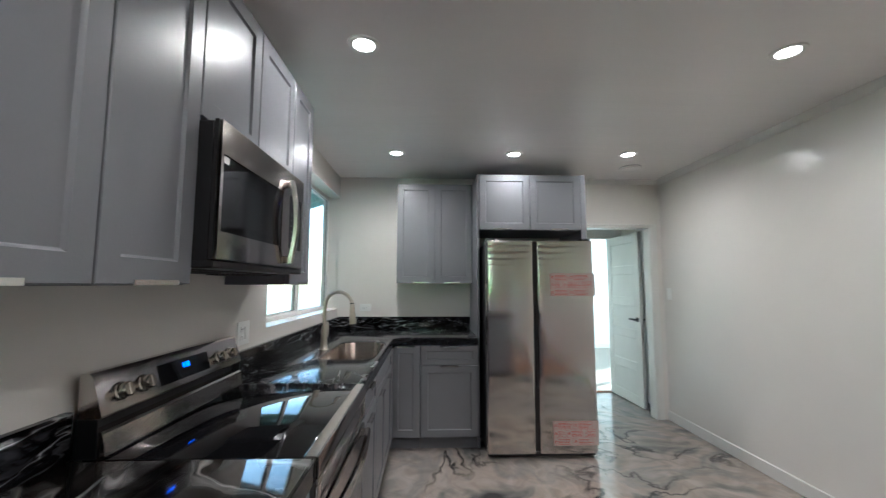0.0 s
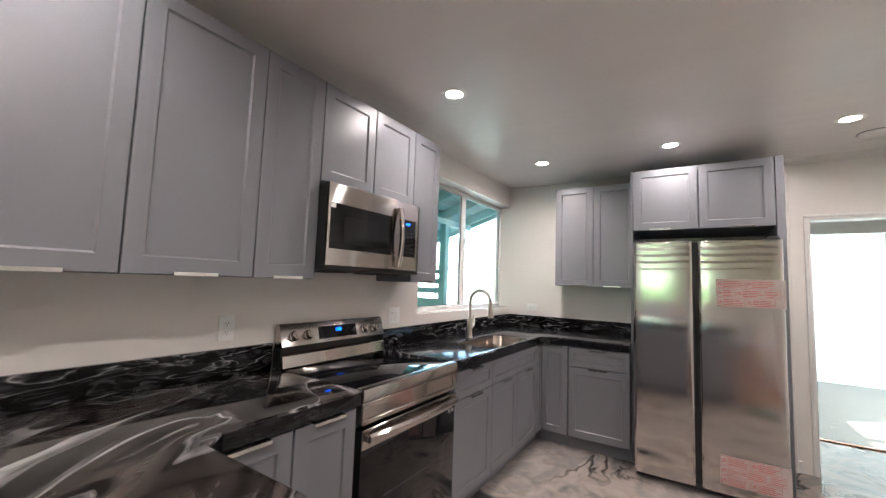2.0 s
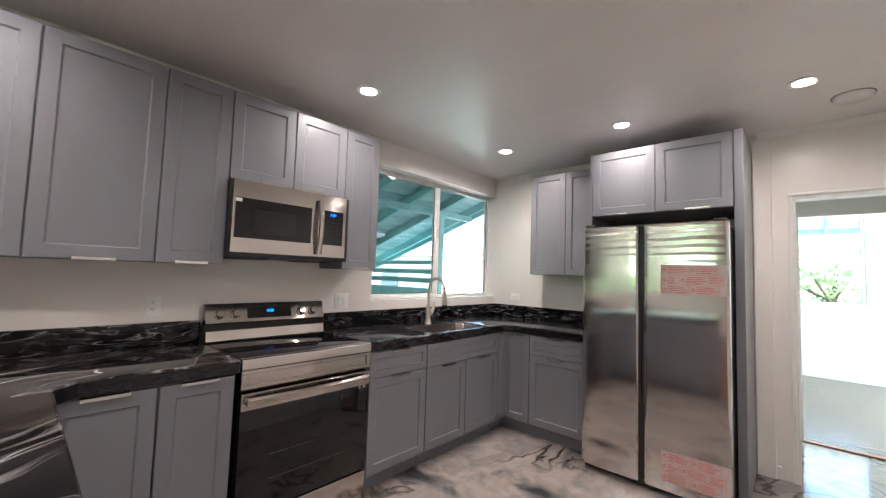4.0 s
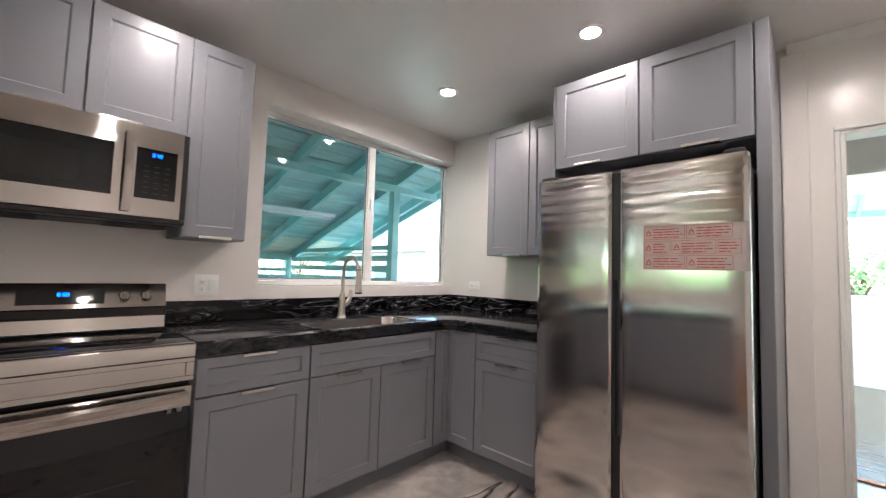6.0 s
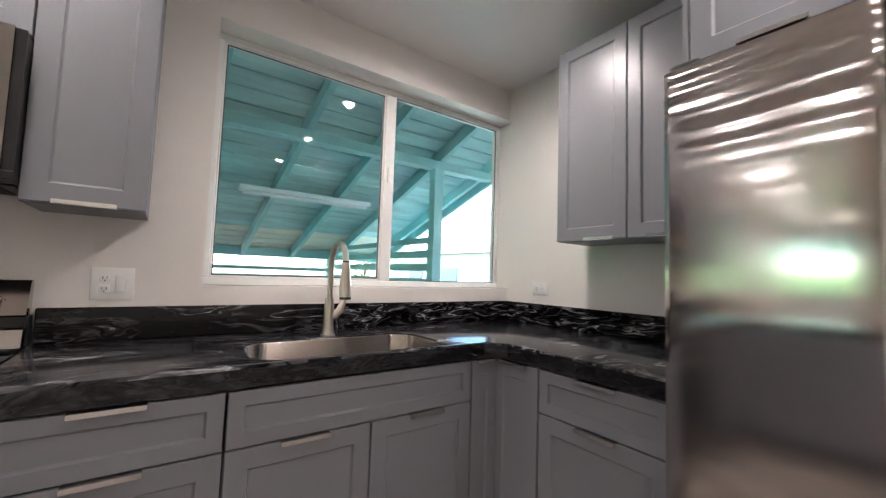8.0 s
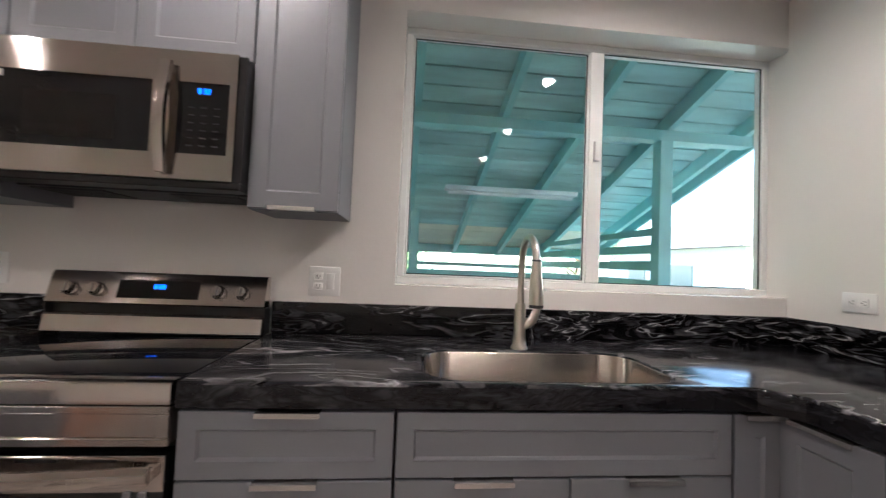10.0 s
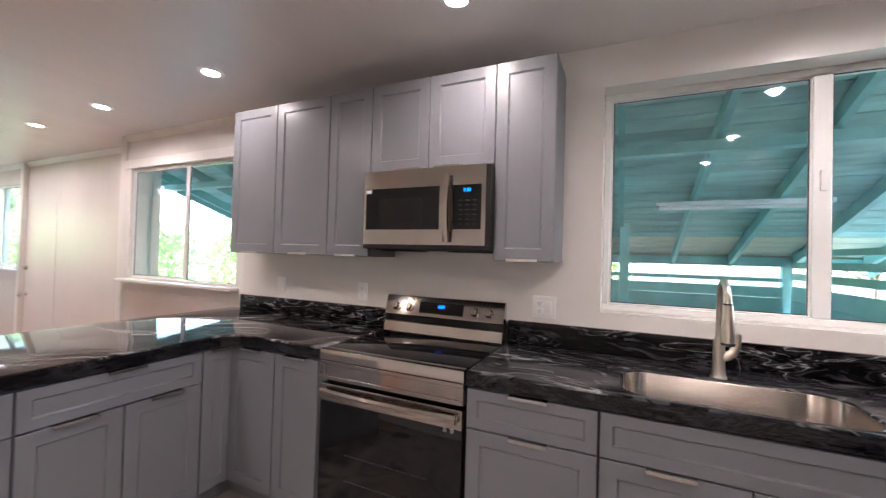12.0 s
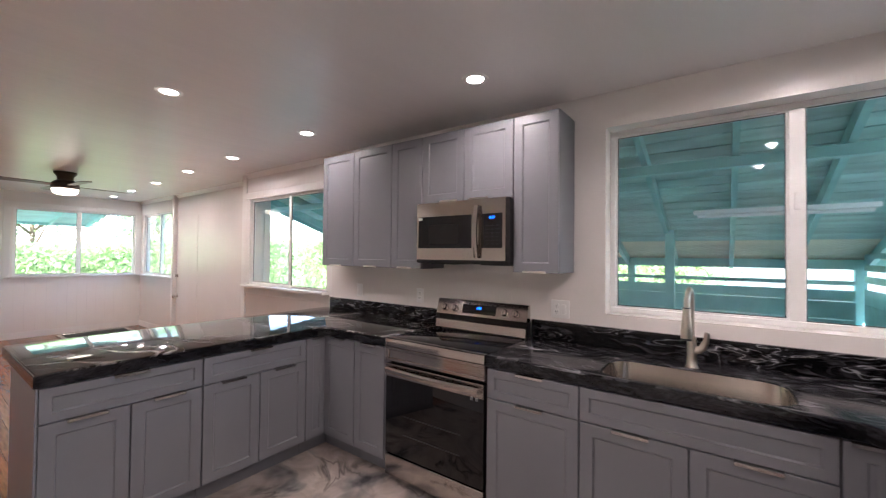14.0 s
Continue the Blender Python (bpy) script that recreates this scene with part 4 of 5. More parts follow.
def digits(bm, text, y, z, h, x):
    """Seven-stroke figures."""
    strokes = {"0": "abcdef", "1": "bc", "2": "abged", "3": "abgcd", "5": "afgcd", "6": "afgedc", "7": "abc", "8": "abcdefg", ":": ""}
    w, s = h * 0.55, h * 0.14
    at = {"a": (0, h - s, w, h), "g": (0, h / 2 - s / 2, w, h / 2 + s / 2), "d": (0, 0, w, s), "f": (0, h / 2, s, h), "b": (w - s, h / 2, w, h), "e": (0, 0, s, h / 2), "c": (w - s, 0, w, h / 2)}
    for ch in text:
        for k in strokes[ch]:
            a = at[k]
            rect(bm, x, y + a[0], z + a[1], x + 0.0008, y + a[2], z + a[3])
        if ch == ":":
            for zz in (0.3, 0.65):
                rect(bm, x, y, z + h * zz, x + 0.0008, y + s, z + h * zz + s)
            y += s * 2
        else:
            y += w + h * 0.18
    return bm
part("clock_digits", on_panel(digits(bmesh.new(), "8:88", 0.360, 0.002, 0.017, 0.0018)), BLUE, ctrl, "blue lit clock figures")
for y in (0.075, 0.165, 0.590, 0.675):
    kb = bmesh.new()
    lathe(kb, [(0.026, 0.0), (0.026, 0.006), (0.022, 0.008), (0.0205, 0.026), (0.018, 0.029)], (0, y, -0.004), "x", 20)
    rect(kb, 0.022, y - 0.006, -0.024, 0.034, y + 0.006, 0.016, 0.003, 1)
    part("knob", on_panel(kb), STEEL, ctrl)
    mk = bmesh.new()
    for i in range(9):
        a = radians(-60 + 37 * i)
        rect(mk, 0.0, y + 0.032 * math.sin(a) - 0.0015, 0.032 * math.cos(a) - 0.0055, 0.0006, y + 0.032 * math.sin(a) + 0.0015, 0.032 * math.cos(a) - 0.0025)
    part("dial_mark", on_panel(mk), DARK, ctrl)

# ---- microwave ----
mw = thing("microwave", pose(-0.333, 1.428, 1.440), "stainless over-the-range microwave with a dark window", "microwave")
MW_W, MW_H = 0.752, 0.428
part("body", block(-0.352, 0.002, 0.012, -0.020, MW_W - 0.002, MW_H - 0.004, 0.004, 1), BLACK, mw)
bm = bmesh.new()
for a in ((0.008, 0.330, 0.728, MW_H), (0.008, 0.025, 0.728, 0.105), (0.008, 0.105, 0.022, 0.330), (0.478, 0.105, 0.555, 0.330), (0.706, 0.105, 0.728, 0.330)):
    rect(bm, -0.008, a[0], a[1], 0.0, a[2], a[3])
bmesh.ops.remove_doubles(bm, verts=bm.verts, dist=1e-5)
md = part("front", bm, STEEL, mw)
part("door_core", block(-0.019, 0.0, 0.025, -0.009, MW_W, MW_H - 0.001), BLACK, mw)
part("window", block(-0.0085, 0.022, 0.105, -0.003, 0.478, 0.330), DARKGLASS, md)
part("screen", block(-0.0035, 0.115, 0.135, -0.0026, 0.375, 0.272), SCREEN, md, "faint mesh screen behind the glass")
cp = part("control_panel", block(-0.0085, 0.555, 0.105, -0.003, 0.706, 0.330), BLACKGLASS, mw)
part("clock_digits", digits(bmesh.new(), "0:32", 0.612, 0.296, 0.016, -0.0025), BLUE, cp, "blue lit clock figures")
PRINT = material("grey_print", (0.03, 0.03, 0.033), 0.5, vary=0)
for r in range(6):
    for k in range(3):
        y, z = 0.585 + k * 0.038, 0.250 - r * 0.024
        part("button", block(-0.003, y, z, -0.0024, y + 0.018, z + 0.0035), PRINT, cp)
bm = bmesh.new()
pts = [(0.020 + 0.022 * math.sin(math.pi * i / 14), 0.527, 0.040 + 0.345 * i / 14) for i in range(15)]
loft(bm, [[(x - 0.008, y - 0.016, z), (x + 0.006, y - 0.014, z), (x + 0.010, y, z), (x + 0.006, y + 0.014, z), (x - 0.008, y + 0.016, z)] for x, y, z in pts])
bm.faces.new(list(bm.verts)[:5][::-1])
for z in (0.055, 0.370):
    rect(bm, -0.001, 0.517, z - 0.014, 0.022, 0.537, z + 0.014, 0.003, 1)
part("handle", bm, STEEL, md)
part("bottom_lip", block(-0.10, 0.001, 0.0, -0.006, MW_W, 0.024, 0.004, 1), BLACK, mw)
bm = bmesh.new()
rect(bm, -0.34, 0.02, -0.004, -0.11, MW_W - 0.02, 0.011)
for y0 in (0.05, 0.48):
    for k in range(9):
        rect(bm, -0.29 + 0.02 * k, y0, -0.010, -0.282 + 0.02 * k, y0 + 0.22, -0.004)
part("vent_grille", bm, DARK, mw, "dark vent grille underneath")
part("sticker", block(-0.0028, 0.022, 0.306, -0.0018, 0.056, 0.326), PLATE, md, "small white sticker")

# ---- fridge ----
fr = thing("fridge", pose(0.732, 3.56, 0), "stainless side-by-side fridge still in its film", "fridge")
part("body", block(0.008, 0.075, 0.02, 0.893, 0.80, 1.745, 0.004, 1), DARK, fr)
def fridge_door(x0, x1, z1):
    bm = bmesh.new()
    prof = [(x0, 0.068), (x0, 0.016), (x0 + 0.004, 0.006), (x0 + 0.014, 0.001)]
    n = 8
    for i in range(n + 1):
        u = i / n
        prof.append((x0 + 0.02 + (x1 - x0 - 0.04) * u, -0.004 * math.sin(math.pi * u)))
    prof += [(x1 - 0.014, 0.001), (x1 - 0.004, 0.006), (x1, 0.016), (x1, 0.068)]
    prism(bm, prof, 0.045, z1, "z")
    return bm
part("freezer_door", fridge_door(0.0, 0.392, 1.762), STEEL_F, fr)
part("fridge_door", fridge_door(0.424, 0.901, 1.762), STEEL_F, fr)
part("handle_recess", block(0.392, 0.020, 0.06, 0.424, 0.066, 1.755), BLACK, fr, "dark recessed grip between the doors")
gr = bmesh.new()
for x in (0.394, 0.416):
    rect(gr, x, 0.004, 0.55, x + 0.006, 0.03, 1.25, 0.002, 1)
part("grip", gr, DARK, fr)
part("hinge_cover", block(0.012, 0.02, 1.7625, 0.08, 0.14, 1.785, 0.004), DARK, fr)
part("hinge_cover", block(0.82, 0.02, 1.7625, 0.889, 0.14, 1.785, 0.004), DARK, fr)
for x in (0.06, 0.45, 0.84):
    part("foot", lathe(bmesh.new(), [(0.02, 0.0), (0.02, 0.045)], (x, 0.10, 0), "z", 10), BLACK, fr)
part("kick_grille", block(0.01, 0.04, 0.012, 0.89, 0.075, 0.042, 0.003, 1), DARK, fr)

def sticker(x0, z0, w, h, curl, seed, label):
    """A warning label: pale sheet with rows of red print, one corner lifting."""
    rnd = random.Random(seed)
    st = thing("label_sheet", pose(x0, 3.5555, z0), label, "sticker", "fridge stickers")
    fold = w * 0.93 if curl else w
    bm = block(0, -0.0034, 0, fold, -0.0022, h)
    if curl:
        prism(bm, [(fold, -0.0034), (fold + 0.012, -0.0055), (w, -0.014), (w, -0.0130), (fold + 0.012, -0.0045), (fold, -0.0022)], 0, h, "z")
    part("sheet", bm, STICKER, st, smooth=0)
    bm = bmesh.new()
    rows, cols = 3, 3
    for r in range(rows):
        xs = 0.004 if r != 1 else -0.05
        while xs < w - 0.02:
            bw = 0.155
            a, b = max(0.003, xs), min(w * 0.925, xs + bw)
            zb, zt = h * r / rows + 0.004, h * (r + 1) / rows - 0.003
            if b - a > 0.03:
                for q in ((a, zb, b, zb + 0.0015), (a, zt - 0.0015, b, zt), (a, zb, a + 0.0015, zt), (b - 0.0015, zb, b, zt)):
                    rect(bm, q[0], -0.0048, q[1], q[2], -0.0040, q[3])
                n = 4
                for k in range(n):
                    z = zb + 0.006 + k * (zt - zb - 0.010) / n
                    x = a + 0.036 if b - a > 0.08 else a + 0.004
                    e = b - 0.006 - rnd.random() * 0.03
                    while x < e:
                        ln = 0.008 + rnd.random() * 0.03
                        rect(bm, x, -0.0048, z, min(x + ln, e), -0.0040, z + 0.0046)
                        x += ln + 0.004
                if b - a > 0.08:
                    cx, cz = a + 0.018, (zb + zt) / 2
                    for q in ((cx - 0.011, cz - 0.012, cx + 0.011, cz - 0.009), (cx - 0.011, cz - 0.012, cx - 0.008, cz - 0.004), (cx + 0.008, cz - 0.012, cx + 0.011, cz - 0.004),
                              (cx - 0.008, cz - 0.004, cx - 0.003, cz + 0.006), (cx + 0.003, cz - 0.004, cx + 0.008, cz + 0.006), (cx - 0.003, cz + 0.004, cx + 0.003, cz + 0.012)):
                        rect(bm, q[0], -0.0048, q[1], q[2], -0.0040, q[3])
            xs += bw + 0.006
    part("print", bm, RED, st)
    return st
sticker(1.262, 1.300, 0.374, 0.188, True, 3, "peeling warning label printed in red on the fridge")
sticker(1.262, 0.108, 0.370, 0.190, False, 5, "warning label printed in red low on the fridge")

# ---- outlets and switches ----
def plate(m, w, label, kind):
    h = 0.118
    ob = thing("wall_plate", m, label, "outlet" if kind != "switch" else "switch", "wall plates")
    part("cover", block(-w / 2, -0.006, -h / 2, w / 2, 0, h / 2, 0.0025), PLATE, ob)
    n = 2 if w > 0.1 else 1
    for i in range(n):
        x = 0 if n == 1 else (-0.023 + 0.046 * i)
        if kind == "outlet" or (kind == "both" and i == 0):
            for s in (-1, 1):
                part("socket", block(x - 0.017, -0.0085, s * 0.020 - 0.014, x + 0.017, -0.0055, s * 0.020 + 0.014, 0.003), PLATE, ob)
                bm = bmesh.new()
                for q in (-0.007, 0.005):
                    rect(bm, x + q, -0.0088, s * 0.020 - 0.003, x + q + 0.002, -0.0084, s * 0.020 + 0.007)
                rect(bm, x - 0.002, -0.0088, s * 0.020 - 0.010, x + 0.002, -0.0084, s * 0.020 - 0.006)
                part("slot", bm, SLOT, ob)
        else:
            part("rocker", block(x - 0.016, -0.010, -0.033, x + 0.016, -0.0055, 0.033, 0.003), PLATE, ob)
    return ob
plate(pose(WEST, 2.385, 1.147, 0, 0, 90), 0.125, "white double plate with a socket and a switch", "both")
plate(pose(WEST, 1.185, 1.155, 0, 0, 90), 0.075, "white wall socket over the counter", "outlet")
plate(pose(WEST, 0.440, 1.158, 0, 0, 90), 0.075, "white switch plate over the counter", "switch")
plate(pose(-0.40, NORTH, 1.155, 0, 90, 0), 0.075, "white wall socket set sideways near the corner", "outlet")
plate(pose(EAST, 4.33, 1.30, 0, 0, -90), 0.075, "white light switch beside the doorway", "switch")
plate(pose(1.12, SOUTH, 1.20, 0, 0, 180), 0.075, "white light switch on the far wall", "switch")

# ---- ceiling lights ----
def downlight(m):
    d = thing("downlight", m, "round recessed ceiling light, lit", "ceiling light", "recessed lights")
    bm = bmesh.new()
    n = 28
    loft(bm, [[(r * math.cos(2 * math.pi * i / n), r * math.sin(2 * math.pi * i / n), z) for i in range(n)] for r, z in ((0.076, 0.0), (0.074, -0.005), (0.054, -0.007), (0.047, -0.003))], False)
    part("trim_ring", bm, TRIM, d)
    bm = bmesh.new()
    vs = [bm.verts.new((0.048 * math.cos(2 * math.pi * i / n), 0.048 * math.sin(2 * math.pi * i / n), -0.004)) for i in range(n)]
    vs2 = [bm.verts.new((v.co.x, v.co.y, -0.001)) for v in vs]
    bm.faces.new(vs[::-1]), bm.faces.new(vs2)
    for i in range(n):
        bm.faces.new((vs[i], vs[(i + 1) % n], vs2[(i + 1) % n], vs2[i]))
    part("lens", bm, LED, d, "glowing round lens")
    return d
def beam(x, y, power=1.0):
    s = bpy.data.lights.new("downlight_beam", "SPOT")
    s.energy, s.spot_size, s.spot_blend, s.shadow_soft_size, s.color = SPOT * power, radians(172), 1.0, 0.03, (1.0, 0.79, 0.725)
    ob = new("downlight_beam", s)
    ob.matrix_world = look((x, y, CEILING - 0.008), (x, y + 0.0001, 0))
beam(-0.055, 2.094, 0.62)
first = downlight(pose(-0.055, 2.094, CEILING))
for x, y in ((-0.030, 3.625), (0.992, 3.612), (1.983, 3.580), (1.998, 2.075), (0.903, 0.393), (-0.116, 0.387), (-0.180, -1.035), (-0.210, -2.23), (-0.292, -3.557), (-0.344, -4.797), (-0.383, -5.917)):
    copy_thing(first, pose(x, y, CEILING))
    beam(x, y, 0.45 if (x, y) in ((-0.116, 0.387), (0.992, 3.612)) else 0.7 if x > 1.5 else 1.0 if y > 0 else 0.75)
sm = thing("smoke_alarm", pose(2.20, 3.96, CEILING), "flat round white alarm on the ceiling", "alarm")
part("case", lathe(bmesh.new(), [(0.094, -0.003), (0.094, -0.010), (0.085, -0.022), (0.05, -0.028)], (0, 0, 0), "z", 28), CEIL, sm)
# grey ring behind the case: the alarm's contact shadow put in as colour
part("shadow_ring", lathe(bmesh.new(), [(0.0985, 0.0), (0.0985, -0.003), (0.097, -0.004)], (0, 0, 0), "z", 28), CARCASS, sm, "thin grey ring coloured as the shadow round the alarm")

# ---- living room ----
fan = thing("ceiling_fan", pose(0.66, -3.70, CEILING), "dark bronze ceiling fan with a lit bowl", "ceiling fan")
part("canopy", lathe(bmesh.new(), [(0.115, 0.0), (0.115, -0.02), (0.085, -0.055), (0.08, -0.10), (0.115, -0.125), (0.14, -0.15), (0.145, -0.205), (0.13, -0.217)], (0, 0, 0), "z", 28), BRONZE, fan)
part("light_bowl", lathe(bmesh.new(), [(0.13, -0.218), (0.135, -0.228), (0.12, -0.268), (0.08, -0.290), (0.02, -0.297)], (0, 0, 0), "z", 28),
     material("lit_bowl", (0.9, 0.85, 0.8), 0.5, vary=0, emit=(1.0, 0.84, 0.66), strength=0.5), fan, "glowing white glass bowl")
for k in range(4):
    a = radians(5 + 90 * k)
    bm = bmesh.new()
    prism(bm, [(0.10, -0.03), (0.20, -0.055), (0.60, -0.07), (0.665, -0.05), (0.68, 0.0), (0.665, 0.05), (0.60, 0.07), (0.20, 0.055), (0.10, 0.03)], -0.178, -0.170, "z")
    bmesh.ops.transform(bm, matrix=Matrix.Rotation(a, 4, "Z") @ Matrix.Rotation(radians(7), 4, "X"), verts=bm.verts)
    part("blade", bm, BLADE, fan)

gv = thing("floor_grate", pose(-0.72, -6.30, 0.0), "dark metal floor grate in a pale frame", "floor grate")
bm = bmesh.new()
for a in ((0, 0, 1.0, 0.06), (0, 0.54, 1.0, 0.60), (0, 0.06, 0.06, 0.54), (0.94, 0.06, 1.0, 0.54)):
    rect(bm, a[0], a[1], 0.001, a[2], a[3], 0.022, 0.004, 1)
part("frame", bm, CHROME, gv)
bm = bmesh.new()
rect(bm, 0.06, 0.06, 0.001, 0.94, 0.54, 0.006)
for k in range(22):
    rect(bm, 0.075 + 0.039 * k, 0.06, 0.006, 0.085 + 0.039 * k, 0.54, 0.016)
part("bars", bm, GRATE, gv)

# ---- the patio outside the kitchen window ----
def roof_z(x):
    return 2.40 + 0.33 * (x + 1.48)


GROUND = -0.45
structure("ground", block(-120, -120, GROUND - 0.2, 120, 120, GROUND), GRASS, "green lawn", "ground")
structure("patio_slab", block(-4.4, -4.3, GROUND, -0.88, 5.3, GROUND + 0.05), CONCRETE, "pale concrete patio", "patio")
patio = thing("patio_cover", pose(-2.5, 0.5, GROUND), "teal painted timber patio cover with board roof", "patio cover")
patio.matrix_basis = Matrix()
def sloped(bm, x0, x1, y0, y1, drop, thick):
    prism(bm, [(x0, roof_z(x0) - drop), (x1, roof_z(x1) - drop), (x1, roof_z(x1) - drop + thick), (x0, roof_z(x0) - drop + thick)], y0, y1, "y")
    return bm
for k in range(-9, 5):
    y = 2.745 + 0.59 * k
    part("rafter", sloped(bmesh.new(), -4.25, -0.90 if y > -1.75 else -1.14, y - 0.022, y + 0.022, 0.115, 0.112), TEAL, patio)
for i in range(23):
    a = -4.35 + i * 0.149
    b = a + 0.149 - 0.014
    part("roof_board", sloped(bmesh.new(), a, b, -2.70 if b < -1.14 else -1.80, 5.22, 0.0, 0.02), CREAM if i < 5 else TEAL_B, patio)
part("roof_sheet", sloped(bmesh.new(), -4.40, -1.14, -2.72, 5.24, -0.022, 0.03), FELT, patio)
part("roof_sheet", sloped(bmesh.new(), -1.139, -0.84, -1.80, 5.24, -0.022, 0.03), FELT, patio)
for y in (-2.75, 5.22):
    part("rake_board", sloped(bmesh.new(), -4.40, -0.90 if y > 0 else -1.14, y, y + 0.03, 0.14, 0.16), TEAL, patio)
part("beam", block(-1.66, -2.65, 2.150, -1.57, 5.10, 2.222), TEAL, patio)
part("eave_beam", block(-4.25, -2.65, 1.385, -4.15, 5.15, 1.495), TEAL, patio)
for x, y, z in ((-1.61, 4.46, 2.150), (-4.20, 4.46, 1.385), (-4.20, 2.2, 1.385), (-4.20, -0.4, 1.385), (-4.20, -2.5, 1.385)):
    part("post", block(x - 0.045, y - 0.045, GROUND + 0.05, x + 0.045, y + 0.045, z, 0.003, 1), TEAL, patio)
part("post", block(-3.13, 2.735, GROUND + 0.05, -3.05, 2.825, 1.80, 0.003, 1), TEAL, patio)

fence = thing("patio_fence", Matrix(), "teal painted board fence round the patio", "fence")
for z0, z1 in ((1.215, 1.262), (1.04, 1.16), (0.84, 1.037), (0.64, 0.837), (0.44, 0.637), (0.24, 0.437), (0.04, 0.237), (-0.16, 0.037), (-0.40, -0.163)):
    part("rail_board", block(-4.145, -0.34, z0, -4.12, 4.41, z1, 0.002, 1), TEAL, fence)
for z0, z1 in ((1.505, 1.56), (1.375, 1.44), (1.25, 1.32), (1.02, 1.18), (0.80, 1.017), (0.58, 0.797), (0.36, 0.577), (0.14, 0.357), (-0.10, 0.137), (-0.40, -0.103)):
    part("rail_board", block(-4.10, 4.47, z0, -1.66, 4.495, z1, 0.002, 1), TEAL, fence)

bar = thing("batten_light", pose(-2.55, 3.03, 0), "unlit white batten light under the patio roof", "batten light")
part("housing", block(-0.06, 0.0, 1.905, 0.06, 1.22, 1.945, 0.006), WHITEMETAL, bar)
part("tube_cover", tube(bmesh.new(), [(0, 0.03, 1.890), (0, 1.19, 1.890)], 0.018, 12), WHITEMETAL, bar)

# eaves over the far windows
ev = thing("eave", Matrix(), "teal painted eave over the far window", "eave")
part("soffit", prism(bmesh.new(), [(SOUTH - 0.15, 2.42), (-8.6, 2.12), (-8.6, 2.16), (SOUTH - 0.15, 2.46)], -0.64, 3.0, "x"), TEAL, ev)
part("fascia", block(-0.64, -8.64, 2.06, 3.0, -8.60, 2.20), TEAL, ev)
for k in range(6):
    x = -0.60 + 0.61 * k
    part("rafter", prism(bmesh.new(), [(SOUTH - 0.15, 2.34), (-8.59, 2.045), (-8.59, 2.118), (SOUTH - 0.15, 2.418)], x, x + 0.04, "x"), TEAL, ev)
part("soffit", block(-2.4, SOUTH - 0.14, 2.42, -1.14, -4.25, 2.46), TEAL_B, ev)
structure("roof", block(-1.14, SOUTH - 0.14, 2.81, 5.4, 9.2, 2.87), SHINGLE, "flat roof deck over the rooms", "roof")


ev = thing("eave", Matrix(), "teal painted eave over the next room's window", "eave")
part("soffit", prism(bmesh.new(), [(ROOM + 0.13, 2.62), (ROOM + 1.3, 2.40), (ROOM + 1.3, 2.44), (ROOM + 0.13, 2.66)], 0.2, 5.3, "x"), TEAL_B, ev)
part("fascia", block(0.2, ROOM + 1.3, 2.30, 5.3, ROOM + 1.335, 2.46), TEAL, ev)
for k in range(8):
    x = 0.45 + 0.61 * k
    part("rafter", prism(bmesh.new(), [(ROOM + 0.13, 2.55), (ROOM + 1.299, 2.33), (ROOM + 1.299, 2.399), (ROOM + 0.13, 2.619)], x, x + 0.04, "x"), TEAL, ev)


# ---- greenery ----
def leafy(bm, rnd, centre, rx, rz, count, size):
    """Clumps of small leaves scattered through an uneven crown."""
    for _ in range(count):
        while True:
            p = Vector((rnd.uniform(-1, 1), rnd.uniform(-1, 1), rnd.uniform(-1, 1)))
            if 0.35 < p.length < 1.0 + 0.18 * math.sin(5 * p.x + 3 * p.z) * math.cos(4 * p.y):
                break
        c = Vector(centre) + Vector((p.x * rx, p.y * rx, p.z * rz))
        u = Vector((rnd.uniform(-1, 1), rnd.uniform(-1, 1), rnd.uniform(-0.6, 0.6))).normalized()
        v = u.cross(Vector((rnd.uniform(-1, 1), rnd.uniform(-1, 1), rnd.uniform(-1, 1)))).normalized()
        s = size * rnd.uniform(0.6, 1.3)
        a = [bm.verts.new(c + q) for q in (-u * s, v * s * 0.45, u * s, -v * s * 0.45)]
        bm.faces.new(a)
    return bm


def tree(x, y, height, rx, seed, count=5600):
    rnd = random.Random(seed)
    t = thing("tree", pose(x, y, GROUND), "leafy green garden tree in sunlight", "tree", "garden trees")
    bm = tube(bmesh.new(), [(0, 0, -0.05), (0.05, 0.02, height * 0.25), (-0.04, 0.05, height * 0.5), (0.05, 0, height * 0.8)], [0.13, 0.09, 0.06, 0.03], 8)
    for k in range(6):
        a = rnd.uniform(0, 6.28)
        z = height * rnd.uniform(0.3, 0.6)
        d = Vector((math.cos(a), math.sin(a), 0.7)) * rx * 0.7
        tube(bm, [(0, 0, z), (d.x * 0.5, d.y * 0.5, z + d.z * 0.5), (d.x, d.y, z + d.z)], [0.04, 0.028, 0.01], 6)
    part("trunk", bm, BARK, t)
    bm = bmesh.new()
    for k in range(7):
        a = rnd.uniform(0, 6.28)
        r = rx * rnd.uniform(0.2, 0.65)
        leafy(bm, rnd, (r * math.cos(a), r * math.sin(a), height * rnd.uniform(0.45, 0.9)), rx * 0.55, height * 0.22, count // 7, 0.075)
    part("crown", bm, LEAF, t, smooth=0)
    return t


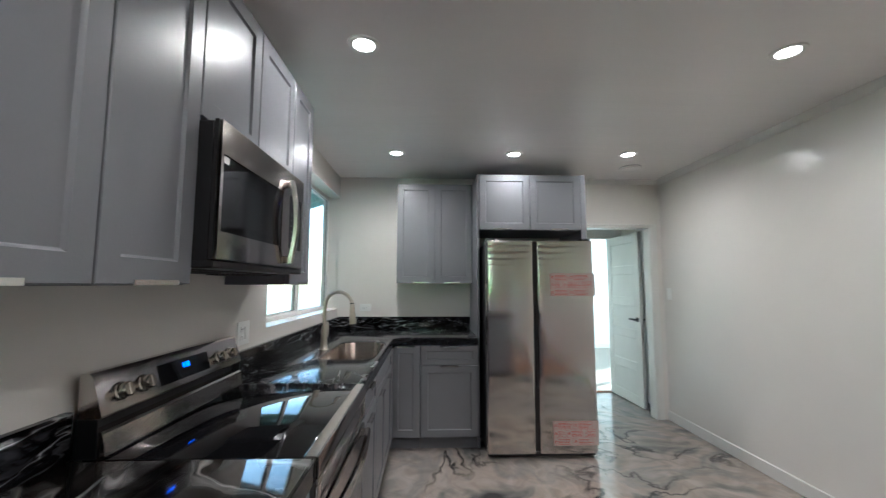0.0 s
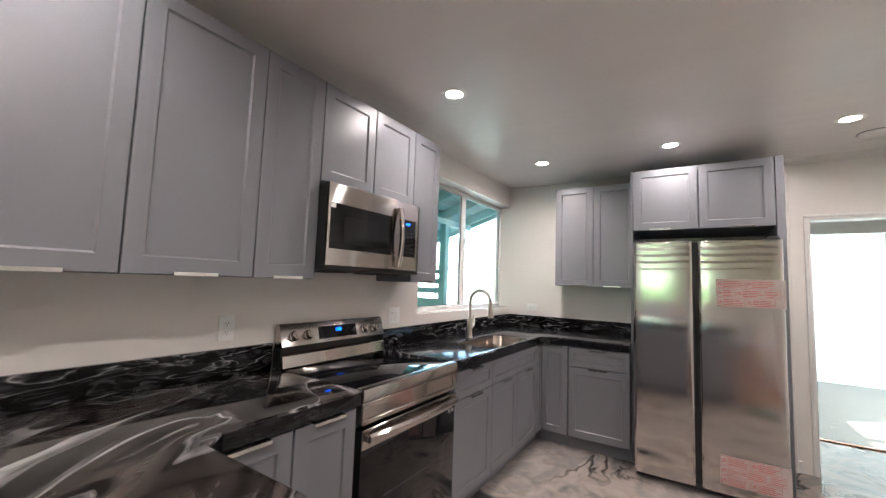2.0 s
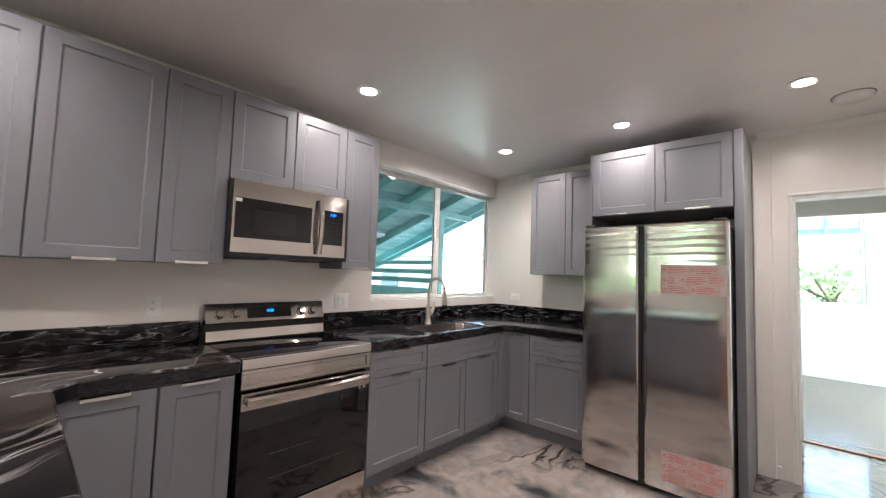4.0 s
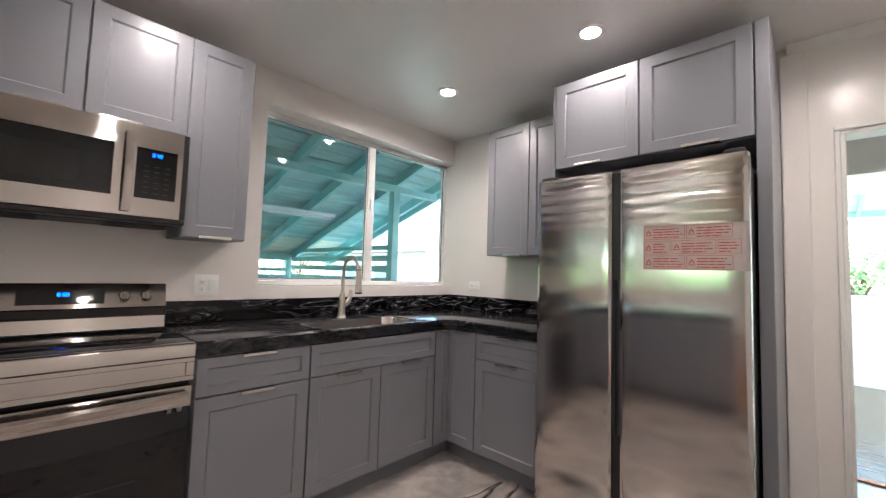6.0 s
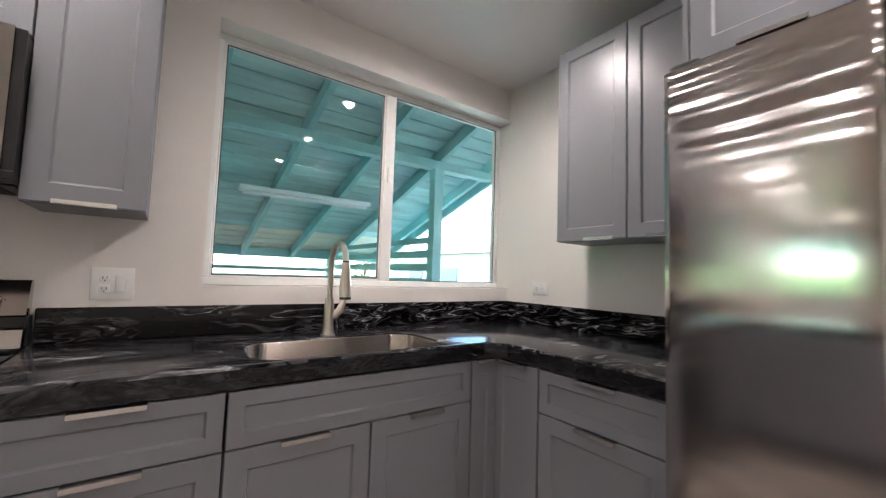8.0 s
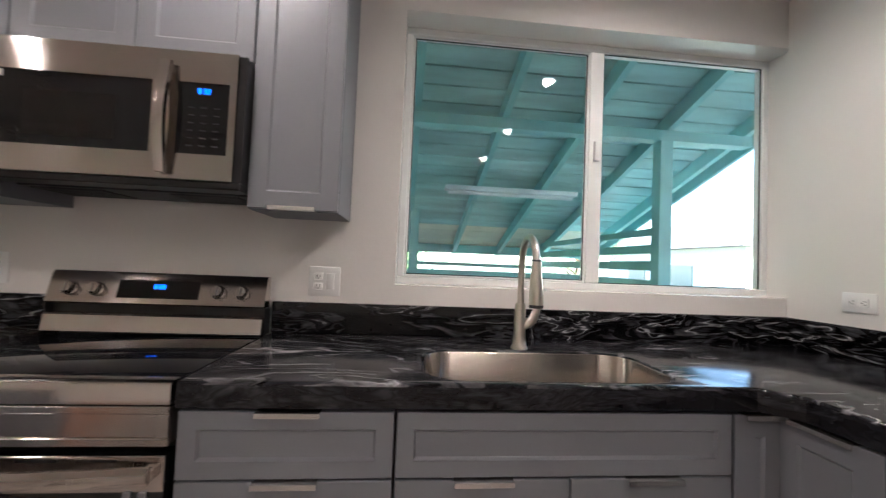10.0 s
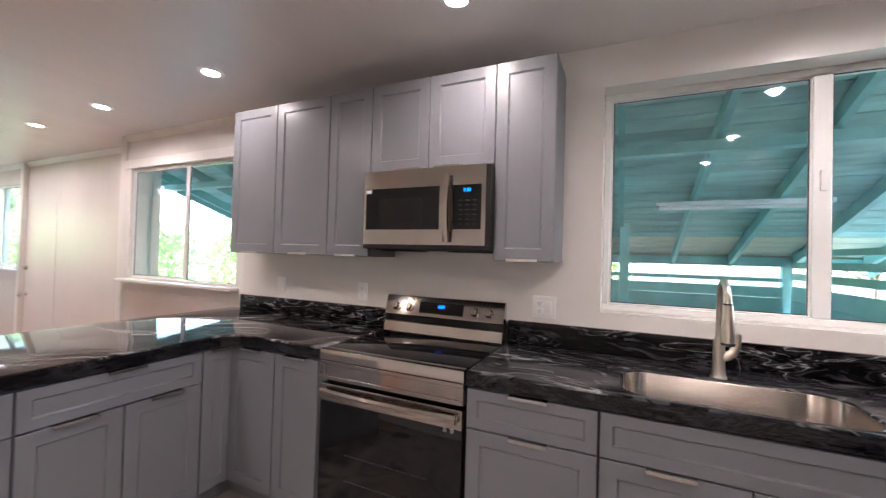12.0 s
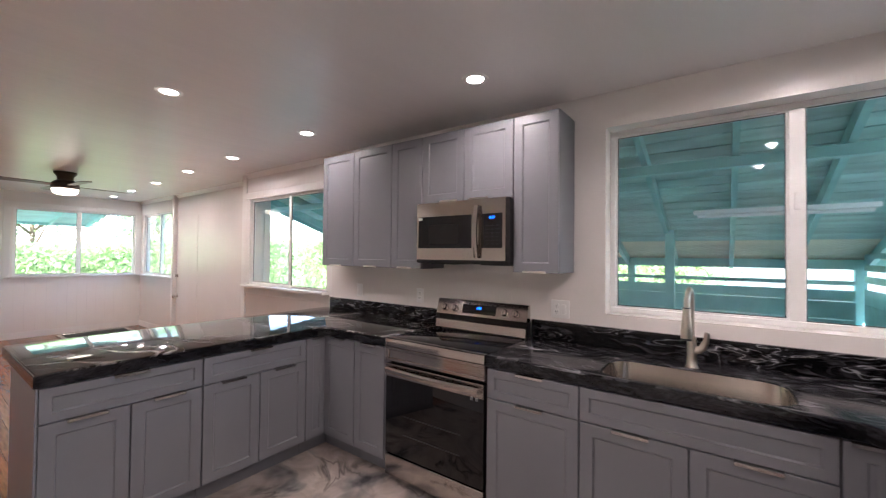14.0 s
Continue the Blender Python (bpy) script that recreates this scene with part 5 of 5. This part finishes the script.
for i, (x, y, h, r) in enumerate(((-8.5, -8.0, 5.0, 2.4), (-7.6, -4.6, 4.2, 2.1), (-9.5, -2.6, 5.0, 2.2), (-4.6, -16.9, 5.2, 2.6), (-0.8, -17.0, 5.0, 2.6),
                                  (2.6, -16.8, 5.0, 2.4), (-7.0, -17.2, 5.5, 2.6), (-13.0, 9.0, 4.0, 2.0), (2.6, 14.5, 3.1, 2.1), (6.0, 15.5, 4.5, 2.2), (10.0, 8.0, 4.5, 2.2))):
    tree(x, y, h, r, 10 + i)
def hedge(x0, y0, x1, y1, h, seed, count, size=1.0):
    rnd = random.Random(seed)
    bm = bmesh.new()
    for _ in range(count):
        u = rnd.random()
        c = Vector((x0 + (x1 - x0) * u + rnd.gauss(0, 0.35), y0 + (y1 - y0) * u + rnd.gauss(0, 0.35), GROUND + h * rnd.random() ** 0.7 * (1 + 0.15 * math.sin(9 * u))))
        d = Vector((rnd.uniform(-1, 1), rnd.uniform(-1, 1), rnd.uniform(-1, 1))).normalized()
        v = d.cross(Vector((rnd.uniform(-1, 1), rnd.uniform(-1, 1), rnd.uniform(-1, 1)))).normalized()
        s = rnd.uniform(0.05, 0.11) * size
        bm.faces.new([bm.verts.new(c + q) for q in (-d * s, v * s * 0.5, d * s, -v * s * 0.5)])
    return solid("hedge", bm, LEAF, "dense green hedge in full sun", "hedge", "hedges", kind="stuff", smooth=0)
hedge(-6.5, -9.0, -10.5, -1.5, 2.3, 41, 22000)
hedge(-10.0, -14.8, 7.0, -15.2, 2.6, 42, 28000)
hedge(-15.0, -18.6, 12.0, -18.8, 2.2, 43, 30000, 1.3)
hedge(-11.5, -14.0, -15.0, 3.0, 2.4, 44, 28000, 1.3)

nb = thing("neighbour_house", pose(-14.0, 16.0, GROUND), "pale neighbouring house beyond the lawn", "house")
part("wall", block(-4, -3, 0, 4, 3, 2.6), STUCCO, nb)
bm = bmesh.new()
prism(bm, [(-3.5, 2.6), (3.5, 2.6), (0, 4.0)], -4.4, 4.4, "x")
part("roof", bm, SHINGLE, nb)
for x in (-2.2, 0.6):
    wdw = part("window", block(x, -3.04, 1.0, x + 1.2, -2.98, 2.0), PALEPANE, nb)
    part("frame", block(x - 0.08, -3.06, 0.92, x + 1.28, -3.045, 0.99), TRIM, wdw)
for y in (-1.4, 0.8):
    part("window", block(3.98, y, 1.0, 4.04, y + 1.0, 2.0), PALEPANE, nb)

# ---- boards of the living-room walls and floor ----
PW = bpy.data.objects["wall_panelled"]
boards(PW, "y", -0.99, -4.655, -1.905, 0.112, CEILING - 0.056, 0.14, 0.008, 0.0002)
boards(PW, "y", -0.99, SOUTH + 0.02, -4.745, 0.112, SIDE[2] - 0.03, 0.14, 0.008)
PS = bpy.data.objects["wall_south"]
boards(PS, "x", SOUTH, -0.97, 0.92, 0.112, FAR[2] - 0.03, 0.14, 0.008)
structure("floor_living", block(-1.15, SOUTH - 0.1, -0.15, EAST + 0.12, 0.599, -0.012), DARK, "wooden subfloor", "floor")
FL = bpy.data.objects["floor_living"]
bw, row = 0.083, 0
x = -0.985
plank_mesh = finish(block(0, 0, -0.012, bw - 0.0015, 1.80, 0.0, 0.001, 1), "plank", WOOD_RED)
while x < EAST - 0.02:
    y = SOUTH + 0.02 - (row % 4) * 0.45
    while y < 0.59:
        ob = new("plank", plank_mesh)
        y0, y1 = max(y, SOUTH + 0.02), min(y + 1.80, 0.598)
        ob.parent = FL
        ob.location, ob.scale = (x, y0, 0.0), (1, (y1 - y0 - 0.0015) / 1.80, 1)
        y += 1.80
    x += bw
    row += 1
